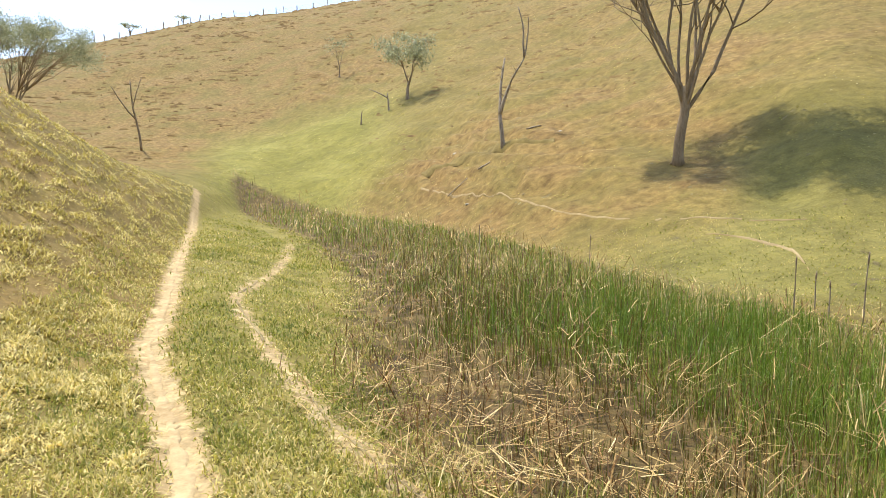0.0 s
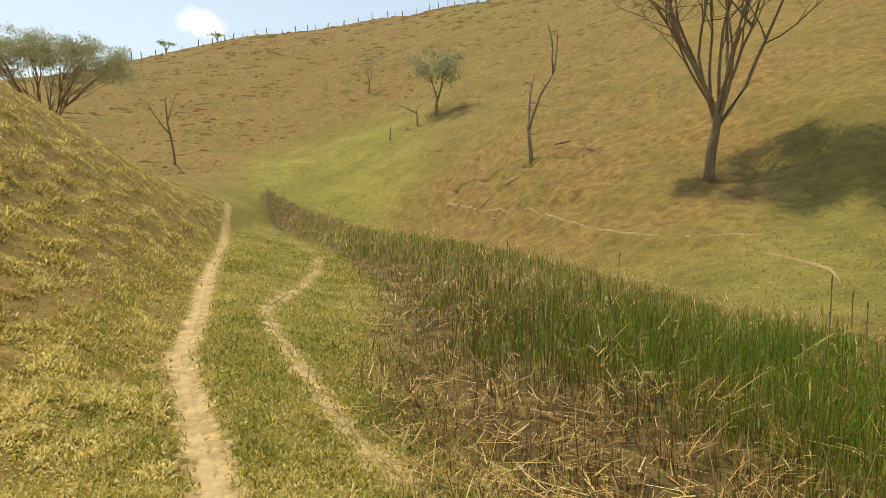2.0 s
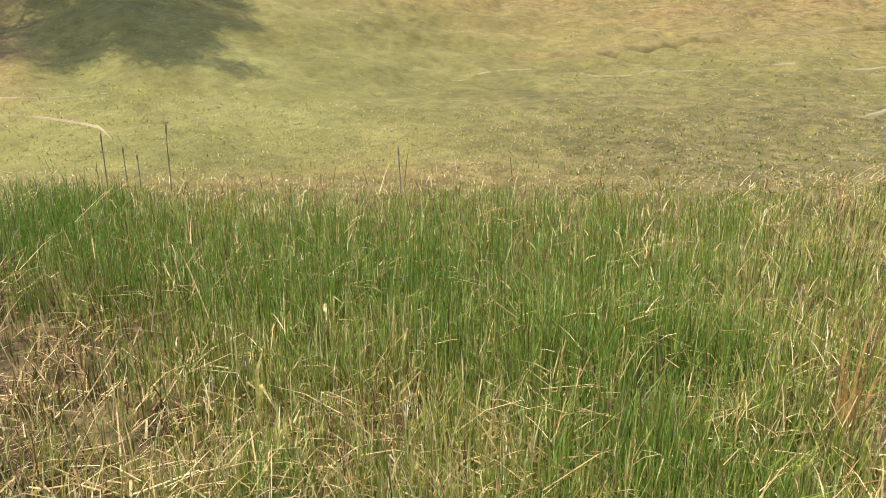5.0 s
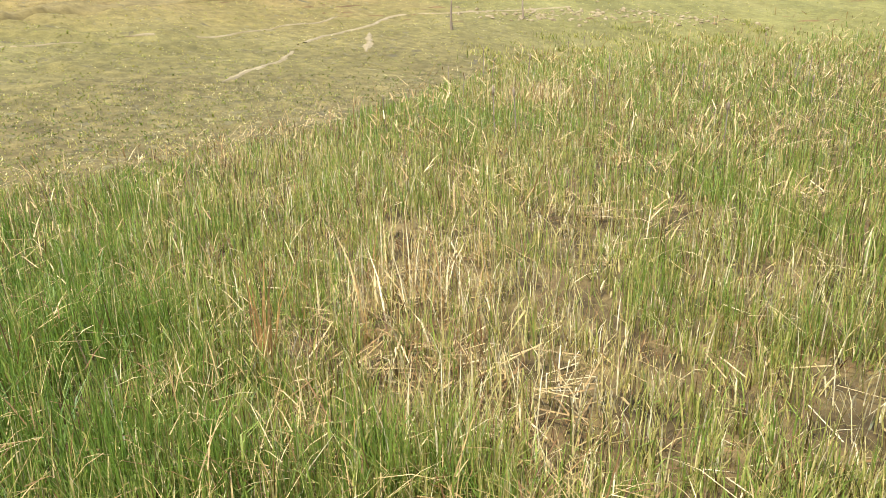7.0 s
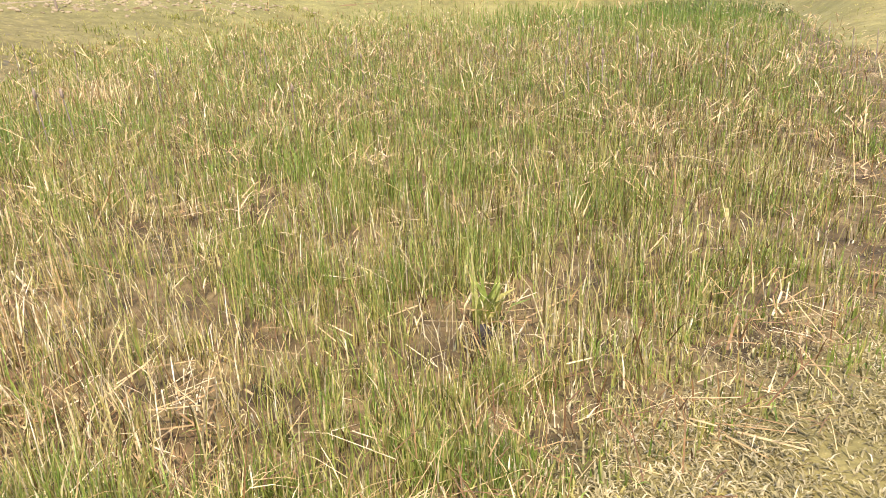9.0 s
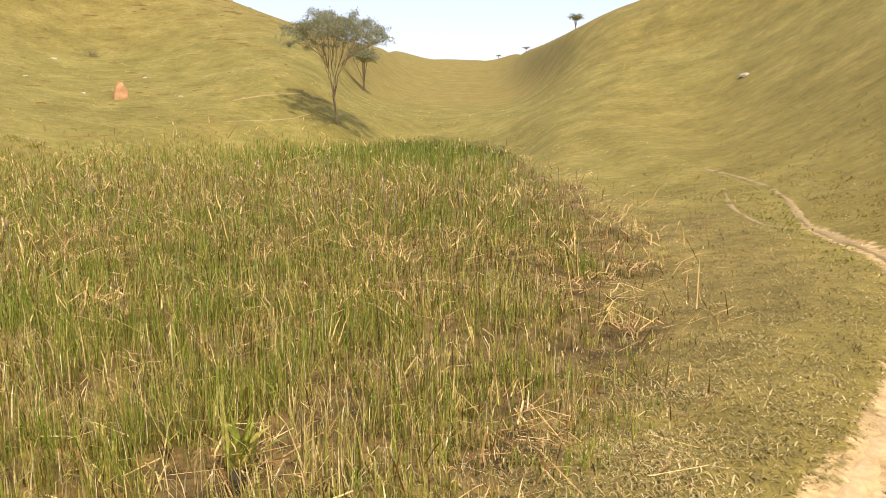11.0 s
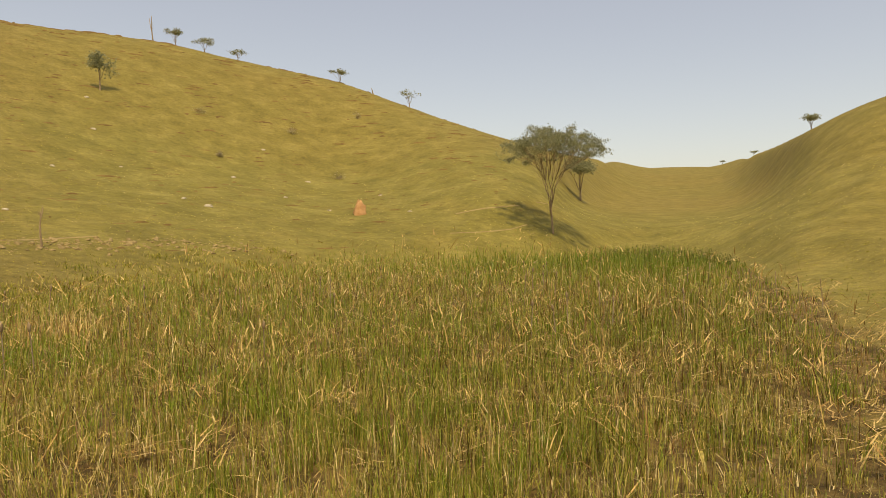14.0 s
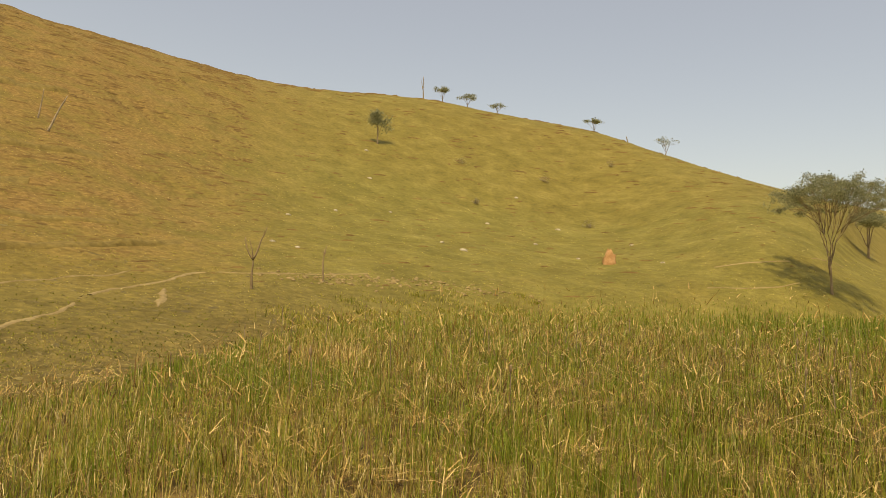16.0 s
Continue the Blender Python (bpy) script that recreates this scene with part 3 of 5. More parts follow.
def build_reeds():
    rng = np.random.default_rng(21)
    x, y = sprinkle(rng, 560000, 1.8, 58, -20, 178, 0.85)
    inside = in_marsh(x, y)
    r = np.hypot(x, y)
    d = dryness(x, y)
    keep = inside > (rng.uniform(0, 1, len(x)) ** 1.5) * np.where((y > 0) & (r > 19) & (x < 0), 1.0, 0.45 + r * 0.06 + 0.3 * ease(-y / 4)) - 0.1
    thin = 0.66 + 0.35 * wobble(x, y, 1.3, 44) + 0.6 * wobble(x, y, 0.42, 47) * ease((16 - r) / 8) - (0.55 + 1.5 * ease((8 - r) / 3)) * np.clip(d - 0.5, 0, 1) * ease((26 - r) / 12)
    keep &= rng.uniform(0, 1, len(x)) < np.clip(thin, 0.10, 1) * (1 - 0.6 * trampled(x, y))
    x, y, inside, r, d = x[keep], y[keep], inside[keep], r[keep], d[keep]
    n = len(x)
    tall = 0.26 + 0.17 * (0.5 + 0.5 * wobble(x, y, 3.4, 45)) + 0.40 * np.clip(0.55 - d, 0, 1) - 0.15 * np.clip(d - 0.6, 0, 0.6) + 0.008 * np.clip(r - 8, 0, 30) + 0.32 * patch(x, y, 154, 40, 9)
    h = tall * rng.uniform(0.35, 1.2, n) * (0.3 + 0.7 * ease(inside / np.where((y > 0) & (r > 19) & (x < 0), 0.9, 1.0 + 0.1 * r + 0.3 * ease(-y / 4))))
    flat = trampled(x, y)
    h *= (1 - 0.45 * flat) * np.where(x < 0, 1 - 0.35 * ease((r - 17) / 6), 1)
    w = (0.0072 + 0.0005 * np.clip(r - 4, 0, 40)) * rng.uniform(0.5, 1.5, n)
    lean = np.abs(rng.normal(0, 0.22 + 0.12 * ease((r - 6) / 6), n)) + 0.5 * np.clip(d - 0.5, 0, 1) * rng.uniform(0, 1.5, n) + np.where(rng.uniform(0, 1, n) < 0.15, rng.uniform(0.2, 1.2, n), 0)
    tone = np.clip(d * 0.8 - 0.07 + rng.normal(0, 0.18, n) + np.where(rng.uniform(0, 1, n) < np.where((y < -1) & (r > 6), 0.05, 0.12), 0.45, 0), 0.07, 1)
    brown = 0.06 + 0.16 * np.clip(d - 0.5, 0, 1) + 0.5 * np.clip(patch(x, y, -6, 12, 3.2) + 0.8 * patch(x, y, -8, 19, 4.5) + patch(x, y, 2, 10.5, 1.5) + 0.8 * patch(x, y, 3, 6.0, 1.8) + 0.5 * patch(x, y, 18, 4.2, 1.0) + 0.4 * patch(x, y, 160, 9, 4.5) + 0.4 * patch(x, y, 152, 16, 6), 0, 1)
    brown += 0.5 * flat
    tone = np.where(rng.uniform(0, 1, n) < brown, rng.uniform(0, 0.035, n), tone)
    blades("reed_bed", x, y, h, w, lean, rng.uniform(0, 6.28, n), tone, M_REED, "green and straw-coloured reeds standing in the marsh", "reeds", rng, folded=0.16)


def build_straw():
    rng = np.random.default_rng(22)
    x, y = sprinkle(rng, 540000, 1.6, 52, -20, 178, 0.92)
    d = dryness(x, y)
    keep = (in_marsh(x, y) > rng.uniform(-0.6, 0.2, len(x)) * np.where(y < 0, 1.7, 1)) & (rng.uniform(0.0, 1, len(x)) < np.clip((d - 0.25) * 0.8, 0.16, 0.55) * np.clip(0.6 + 0.8 * wobble(x, y, 0.7, 46), 0.15, 1.4))
    keep &= (rng.uniform(0, 1, len(x)) < 0.34) | (y > -1) | (np.hypot(x, y) > 6)
    keep &= (rng.uniform(0, 1, len(x)) < 0.55 - 0.3 * ease((d - 0.6) / 0.2) + 0.5 * trampled(x, y)) | (np.hypot(x, y) > 9)
    x, y, d = x[keep], y[keep], d[keep]
    n = len(x)
    r = np.hypot(x, y)
    turn = rng.uniform(0, 6.28, n)
    bright = rng.uniform(0, 1, n) < 0.62 - 0.38 * ease((d - 0.5) / 0.35)
    bright &= (y > -1) | (r > 6) | (rng.uniform(0, 1, n) < 0.55)
    # the bright ones lie in loose bundles
    k = np.where(bright)[0]
    k = k[rng.uniform(0, 1, len(k)) < 0.6]
    head = k[np.arange(len(k)) // 6 * 6]
    x[k] = x[head] + rng.normal(0, 0.05, len(k)) * (1 + 0.12 * r[head])
    y[k] = y[head] + rng.normal(0, 0.05, len(k)) * (1 + 0.12 * r[head])
    turn[k] = turn[head] + rng.normal(0, 0.4, len(k))
    r, d = np.hypot(x, y), dryness(x, y)
    h = np.where(bright, rng.uniform(0.07, 0.26, n), rng.uniform(0.06, 0.24, n)) * np.where(rng.uniform(0, 1, n) < 0.12, 1.9, 1) * (1 + 0.02 * r)
    h = np.where(bright & (y < -1) & (r > 5), h * 1.3, h)
    w = np.where(bright & (y < -1) & (r > 5), 1.4, 1) * np.where(bright, 0.0028 + 0.0007 * r, 0.0044 + 0.0005 * r) * rng.uniform(0.5, 1.6, n)
    lean = np.where(rng.uniform(0, 1, n) < np.where(bright, np.where(y < -1, 0.18, 0.3), 0.55), rng.uniform(0.2, 1.1, n), rng.uniform(1.1, 1.65, n))
    top = 0.10 + 0.55 * np.clip(0.78 - d, 0, 0.6) + 0.01 * np.clip(r - 8, 0, 25)
    foot = rng.uniform(0.0, 1, n) ** np.where(bright, 0.7, 1.3) * top + np.where(lean > 1.45, 0.03, 0)
    blades("fallen_straw", x, y, h, w, lean, turn, np.where(bright, rng.uniform(0.4, 0.84, n), np.clip(rng.normal(0.14, 0.16, n) - 0.16 * ease((d - 0.55) / 0.25) * (r < 7), 0, 1)), M_STRAW,
           "dry broken reed stalks lying across the marsh floor", "straw", rng, 0.15, foot)


def build_stalks():
    """Thick bleached stalks, broken off and fallen across each other in the trampled places."""
    rng = np.random.default_rng(25)
    x, y = sprinkle(rng, 16000, 2.4, 22, -16, 174, 0.85)
    d = dryness(x, y)
    keep = (in_marsh(x, y) > rng.uniform(-0.35, 0.3, len(x))) & (rng.uniform(0, 1, len(x)) < np.clip((d - 0.48) * 1.3 + 0.35 * trampled(x, y), 0.03, 0.8) * np.where(y < -1, 0.28 + 0.7 * ease((np.hypot(x, y) - 4) / 3), 1))
    x, y, d = x[keep], y[keep], d[keep]
    n = len(x)
    turn = rng.uniform(0, 6.28, n)
    # a third of them lie in sheaves, fanned out from one place
    k = np.where(rng.uniform(0, 1, n) < 0.4)[0]
    head = k[np.arange(len(k)) // 7 * 7]
    x[k], y[k] = x[head] + rng.normal(0, 0.10, len(k)), y[head] + rng.normal(0, 0.10, len(k))
    turn[k] = turn[head] + rng.normal(0, 0.3, len(k))
    r = np.hypot(x, y)
    h = rng.uniform(0.10, 0.32, n) * np.where(rng.uniform(0, 1, n) < 0.1, 1.6, 1)
    blades("broken_stalks", x, y, h, (0.010 + 0.0005 * r) * rng.uniform(0.6, 1.4, n), np.clip(rng.normal(1.47, 0.13, n), 0.9, 1.6), turn, np.clip(rng.normal(0.54, 0.2, n) - 0.1 * trampled(x, y), 0, 1), M_STRAW,
           "thick bleached reed stalks fallen across the trampled marsh", "straw", rng, 0.05, rng.uniform(0.02, 0.13, n), blunt=True)


def build_turf():
    rng = np.random.default_rng(23)
    # verge beside the path
    x, y = sprinkle(rng, 330000, 1.1, 18, -45, 192, 0.85)
    ex, ey = sprinkle(rng, 130000, 1.8, 22, -30, 6, 0.95)
    sx, sy = sprinkle(rng, 90000, 2.0, 20, 148, 194, 0.95)
    x, y = np.concatenate([x, ex, sx]), np.concatenate([y, ey, sy])
    west = x - along(PATH_LINE, y)
    keep = (in_marsh(x, y) < rng.uniform(-0.2, 0.9, len(x))) & (west > -1.2) & (np.hypot(x, y) < foot_at(x, y) + 7.0)
    keep &= near_line(x, y, PATH_LINE, 16) > rng.uniform(0.08, 0.30, len(x))
    keep &= near_line(x, y, SIDE_TRAIL, 16) > rng.uniform(0.0, 0.22, len(x))
    keep &= rng.uniform(0, 1, len(x)) < np.where(y < -1, 0.9, 1.0) * np.clip(0.75 + 0.5 * wobble(x, y, 1.2, 58), 0.1, 1)
    x, y = x[keep], y[keep]
    n = len(x)
    r = np.hypot(x, y)
    green = 0.44 + 0.10 * ease(-y / 4) - 0.26 * wobble(x, y, 2.3, 51) - 0.15 * patch(x, y, -14, 4.5, 1.5)
    south = y < -0.8 - 0.3 * rng.normal(0, 1, n)
    keep = ~south
    xs, ys = x[south], y[south]
    m = len(xs)
    blades("dead_grass", xs, ys, rng.uniform(0.02, 0.085, m), (0.006 + 0.0006 * r[south]) * rng.uniform(0.6, 1.5, m), np.abs(rng.normal(1.33, 0.22, m)), rng.uniform(0, 6.28, m),
           np.clip(0.34 + 0.2 * ease((5.5 - r[south]) / 2) + 0.2 * wobble(xs, ys, 1.8, 51) + rng.normal(0, 0.2, m) + np.where(rng.uniform(0, 1, m) < 0.08, 0.4, 0), 0, 1), M_DULL, "short dry trampled grass between path and marsh", "grass", rng)
    x, y, r, green = x[keep], y[keep], r[keep], green[keep]
    n = len(x)
    blades("verge_grass", x, y, rng.uniform(0.025, 0.085, n) * (1 - 0.25 * ease(-y / 5)), (0.008 + 0.0006 * r) * rng.uniform(0.6, 1.5, n), np.abs(rng.normal(0.95, 0.4, n)), rng.uniform(0, 6.28, n),
           np.clip(green + 0.10 + 0.12 * ease((6 - r) / 3) + 0.1 * patch(x, y, 2, 3.0, 1.3) + 0.06 * patch(x, y, -3, 3.6, 1.3) - 0.2 * patch(x, y, -11, 8, 2.2) + rng.normal(0, 0.22, n) - 0.07 * wobble(x, y, 0.7, 69) + np.where(rng.uniform(0, 1, n) < 0.08, 0.45, 0), 0, 1), M_TURF, "short patchy green and yellow grass beside the path", "grass", rng)
    # longer-bladed grass on the valley floor further up the path
    x, y = sprinkle(rng, 60000, 14, 60, -24, -3, 1.0)
    keep = (in_marsh(x, y) < 0.3) & (x > along(PATH_LINE, y) + 0.3) & (near_line(x, y, SIDE_TRAIL, 30) > 0.2) & (rng.uniform(-0.9, 0.8, len(x)) < wobble(x, y, 2.4, 70) + 0.4 * wobble(x, y, 0.9, 71))
    x, y = x[keep], y[keep]
    n = len(x)
    r = np.hypot(x, y)
    blades("meadow_grass", x, y, rng.uniform(0.04, 0.12, n) * (1 - 0.5 * ease((r - 22) / 10)), (0.010 + 0.0008 * r) * rng.uniform(0.6, 1.4, n), np.abs(rng.normal(0.9, 0.35, n)), rng.uniform(0, 6.28, n),
           np.clip(0.42 - 0.2 * wobble(x, y, 4, 72) + rng.normal(0, 0.2, n), 0, 1), M_TURF, "short green grass on the valley floor beside the marsh", "grass", rng)
    # short grass where the walker stands and on the bank behind
    x, y = sprinkle(rng, 26000, 0.08, 2.2, 0, 360, 0.45)
    bx, by = sprinkle(rng, 16000, 1.2, 16, 188, 312, 0.7)
    x, y = np.concatenate([x, bx]), np.concatenate([y, by])
    keep = (near_line(x, y, PATH_LINE, 20) > rng.uniform(0.08, 0.30, len(x))) & (in_marsh(x, y) < 0.2)
    x, y = x[keep], y[keep]
    n = len(x)
    blades("bank_grass", x, y, rng.uniform(0.025, 0.09, n), 0.009 * rng.uniform(0.6, 1.5, n), np.abs(rng.normal(0.9, 0.4, n)), rng.uniform(0, 6.28, n), np.clip(0.5 - 0.25 * wobble(x, y, 2.3, 51) + rng.normal(0, 0.2, n), 0, 1), M_SLOPE,
           "short yellow-green grass on the near bank", "grass", rng)
    # rank grass on the western slopes
    xs, ys = [], []
    for lo, hi, count in ((-52, -17, 300000), (160, 192, 80000)):
        x, y = sprinkle(rng, count, 2.0, 34, lo, hi, 0.75)
        xs.append(x), ys.append(y)
    x, y = np.concatenate(xs), np.concatenate(ys)
    keep = (x - along(PATH_LINE, y) < -0.15) & (near_line(x, y, PATH_LINE, 20) > 0.22)
    z = ground_at(x, y)
    clump = wobble(z * 3.2, y * 0.9 + x * 0.3, 1.5, 14) + 0.7 * wobble(x, y, 0.55, 53)
    keep &= rng.uniform(-0.6, 0.6, len(x)) < np.maximum(clump + 0.3 + 0.35 * wobble(x, y, 3.1, 59), -0.3)
    x, y, clump = x[keep], y[keep], clump[keep]
    n = len(x)
    r = np.hypot(x, y)
    h = rng.uniform(0.03, 0.10, n) * (1 + 0.7 * np.clip(clump, -0.8, 1.4)) * np.where(y < 0, 0.6, 1)
    tone = 0.54 - 0.16 * wobble(x, y, 3.2, 54) - 0.14 * wobble(x, y, 0.9, 64) + rng.normal(0, 0.2, n) + 0.12 * clump + 0.30 * patch(x, y, -38, 3.2, 1.6) + 0.14 * ease((7.5 - r) / 4) + 0.22 * patch(x, y, -27, 4.4, 1.7) + np.where(rng.uniform(0, 1, n) < 0.10, 0.45, 0)
    tone = np.where(y < 0, 0.3 + 0.12 * (tone - 0.5), tone)
    blades("slope_grass", x, y, h, (0.0085 + 0.0006 * r) * rng.uniform(0.6, 1.6, n), np.abs(rng.normal(1.15, 0.35, n)), rng.uniform(0, 6.28, n), np.clip(tone, 0, 1), M_SLOPE,
           "rank tussocky yellow-green grass on the hill flank", "grass", rng)
    # grazed pasture across the marsh
    x, y = sprinkle(rng, 170000, 8.5, 75, -22, 186, 1.0)
    r = np.hypot(x, y)
    keep = (r > foot_at(x, y) - 0.3) & (x > along(PATH_LINE, y)) & (rng.uniform(-0.8, 0.9, len(x)) < wobble(x, y, 1.6, 55) + 0.5 * wobble(x, y, 6, 56))
    x, y, r = x[keep], y[keep], r[keep]
    n = len(x)
    h = rng.uniform(0.04, 0.10, n) * np.where(bearing(x, y) < 62, 0.5, 1)
    tone = np.clip(0.36 + 0.24 * ease((r - 18) / 10) + 0.14 * (bearing(x, y) < -4) - 0.2 * wobble(x, y, 7, 57) + rng.normal(0, 0.17, n) - 0.35 * ease((foot_at(x, y) + 9 - r) / 6) * (bearing(x, y) > 55), 0, 1)
    blades("pasture_grass", x, y, h, (0.012 + 0.0011 * r) * rng.uniform(0.7, 1.3, n), np.abs(rng.normal(1.2, 0.25, n)), rng.uniform(0, 6.28, n), tone, M_TURF,
           "short grazed tufts on the pasture slope", "grass", rng)


def build_tussocks():
    """Low tussocks and broken terrace lips that lie along the contour of the far slopes."""
    rng = np.random.default_rng(24)
    n = 16000
    r = np.sqrt(rng.uniform(30**2, 150**2, n))
    a = np.radians(np.where(rng.uniform(0, 1, n) < 0.86, np.where(rng.uniform(0, 1, n) < 0.5, rng.uniform(-32, 16, n), rng.uniform(76, 101, n)), rng.uniform(96, 145, n)))
    x, y = r * np.sin(a), r * np.cos(a)
    keep = (r > foot_at(x, y) + 6) & ~((np.degrees(a) > -20) & (np.degrees(a) < -6) & (r < 66)) & (rng.uniform(-0.6, 0.8, n) < wobble(x, y, 14, 66))
    x, y, r = x[keep], y[keep], r[keep]
    n = len(x)
    e = 0.4
    gx, gy = (ground_at(x + e, y) - ground_at(x - e, y)), (ground_at(x, y + e) - ground_at(x, y - e))
    g = np.maximum(np.hypot(gx, gy), 1e-6)
    cx, cy, dx, dy = -gy / g, gx / g, -gx / g, -gy / g
    L, W, H = rng.uniform(0.1, 0.7, n) ** 1.5 * (0.4 + r / 70), rng.uniform(0.05, 0.10, n), rng.uniform(0.05, 0.18, n) * (0.4 + r / 100)
    far = bearing(x, y) > 60
    L, H = np.where(far, L * 1.5, L), np.where(far, H * 0.8, H)
    pts = []
    for u, v, w in ((-1, 0, 0), (-0.4, -1, 0), (0.5, -1, 0), (1, 0, 0), (0.4, 1, 0), (-0.5, 1, 0), (-0.35, 0.2, 1), (0.4, 0.2, 0.9)):
        px, py = x + cx * u * L + dx * v * W, y + cy * u * L + dy * v * W
        pts.append(np.stack([px, py, ground_at(px, py) - 0.03 + w * H], 1))
    v = np.stack(pts, 1).reshape(-1, 3)
    k = np.arange(n)[:, None] * 8
    tris = np.concatenate([k + [t] for t in ((0, 1, 6), (1, 2, 6), (2, 7, 6), (2, 3, 7), (3, 4, 7), (4, 6, 7), (4, 5, 6), (5, 0, 6))])
    # earth with the shade under each lip put into its colour
    me = mesh_from("tussocks", v, tris, M_LEDGE)
    tagged(new("tussocks", me), "low dry tussocks along the terraced hillside", "tussocks", kind="stuff")


def build_pocks():
    """Small dark hoof-trodden clods and tufts over the near pasture across the marsh."""
    rng = np.random.default_rng(26)
    x, y = sprinkle(rng, 42000, 8, 42, -5, 150, 1.0)
    r = np.hypot(x, y)
    keep = (r > foot_at(x, y) - 0.4) & (rng.uniform(-0.7, 1.0, len(x)) < 0.7 * wobble(x, y, 5, 67) + 0.4 * wobble(x, y, 1.4, 68) - 0.02 * (r - 12) + 0.6 * band(bearing(x, y), 70, 108, 12) * band(r, 11, 33, 6) - 0.35 * band(bearing(x, y), 5, 62, 10))
    x, y, r = x[keep], y[keep], r[keep]
    n = len(x)
    k = (0.5 + rng.exponential(0.5, n)) * (1 + 0.5 * band(bearing(x, y), 70, 108, 12))
    L, W, H = rng.uniform(0.02, 0.09, n) * (0.6 + r / 50) * k, rng.uniform(0.02, 0.05, n) * k, rng.uniform(0.01, 0.045, n)
    a = rng.uniform(0, np.pi, n)
    cx, cy = np.cos(a), np.sin(a)
    pts = []
    for u, v, w in ((-1, 0, 0), (0.1, -1, 0), (1, 0, 0), (0, 1, 0), (0.1, 0.1, 1)):
        px, py = x + cx * u * L - cy * v * W, y + cy * u * L + cx * v * W
        pts.append(np.stack([px, py, ground_at(px, py) - 0.01 + w * H], 1))
    k = np.arange(n)[:, None] * 5
    tris = np.concatenate([k + [t] for t in ((0, 1, 4), (1, 2, 4), (2, 3, 4), (3, 0, 4))])
    me = mesh_from("clods", np.stack(pts, 1).reshape(-1, 3), tris, M_DULL, np.repeat(np.clip(rng.normal(0.12, 0.16, n), 0, 1), 5))
    tagged(new("clods", me), "small dark hoof-trodden clods in the grazed pasture", "clods", kind="stuff")


def build_bank(points, height, label, seed, mat=None):
    """A low broken step of bare earth along the slope, where cattle have cut a terrace."""
    q = smooth_line(points, 0.18)
    rng = np.random.default_rng(seed)
    n = len(q)
    h = height * np.clip(0.75 + 1.1 * np.convolve(rng.normal(0, 1, n), np.ones(17) / 11, "same") + 0.12 * rng.normal(0, 1, n), 0.05, 1.8)
    out = q / np.linalg.norm(q, axis=1)[:, None]
    rows = []
    sway = np.convolve(rng.normal(0, 1, n), np.ones(25) / 12, "same") * 0.12
    for d, up in ((0.0, -0.03), (0.10, 0.5), (0.24, 0.9), (0.5, 1.0), (1.3, 0.1)):
        p = q + out * (d * height / 0.2 + sway)[:, None]
        rows.append(np.stack([p[:, 0], p[:, 1], ground_at(p[:, 0], p[:, 1]) + up * h], 1))
    v = np.stack(rows, 1).reshape(-1, 3)
    i, k = np.meshgrid(np.arange(n - 1), np.arange(4), indexing="ij")
    a = (i * 5 + k).ravel()
    tris = np.concatenate([np.stack([a, a + 5, a + 1], 1), np.stack([a + 1, a + 5, a + 6], 1)])
    tagged(new("earth_bank", mesh_from("earth_bank", v, tris, mat or M_CUT, smooth=True)), label, "bank", kind="structure")


build_bank(((19.5, 12.0), (21.0, 10.1), (24.9, 8.2), (26.9, 6.2), (28.9, 4.8), (30.9, 3.1), (33.6, 0.0), (37.9, -4.3)), 0.17, "low dark earth step of a cattle terrace on the slope", 71)
build_bank(by_bearing((60, 38), (70, 39), (78, 42), (86, 46)), 0.2, "upper earth step of a cattle terrace on the slope", 72)
build_bank(by_bearing((82, 37), (87, 38), (92, 40)), 0.16, "short earth step of a cattle terrace above the trail", 75)
build_bank(by_bearing((80, 52), (86, 54), (90.5, 56)), 0.24, "broken earth step of a terrace on the worn hill", 76)
build_bank(by_bearing((79, 68), (84, 70), (88, 72)), 0.26, "high broken earth step of a terrace on the worn hill", 77)
build_bank(by_bearing((-2, 33), (2, 31), (6, 29.5), (9.5, 28)), 0.14, "low worn earth step on the dry bank", 79)
build_bank(((33.2, -37.2), (32.6, -38.0), (31.6, -39.6), (31.2, -42.5)), 0.035, "low pale earth step of a trail behind the valley tree", 73, M_TRAIL)
build_bank(((31.9, -45.5), (32.6, -48.5), (33.3, -51.5)), 0.035, "pale earth step of a trail beyond the valley tree", 81, M_TRAIL)
build_bank(((29.9, -32.9), (28.7, -35.1), (28.1, -37.2), (28.5, -39.8)), 0.03, "low pale earth step of a trail near the marsh rim", 74, M_TRAIL)
build_tussocks()
build_pocks()
build_reeds()
build_straw()
build_stalks()
build_turf()


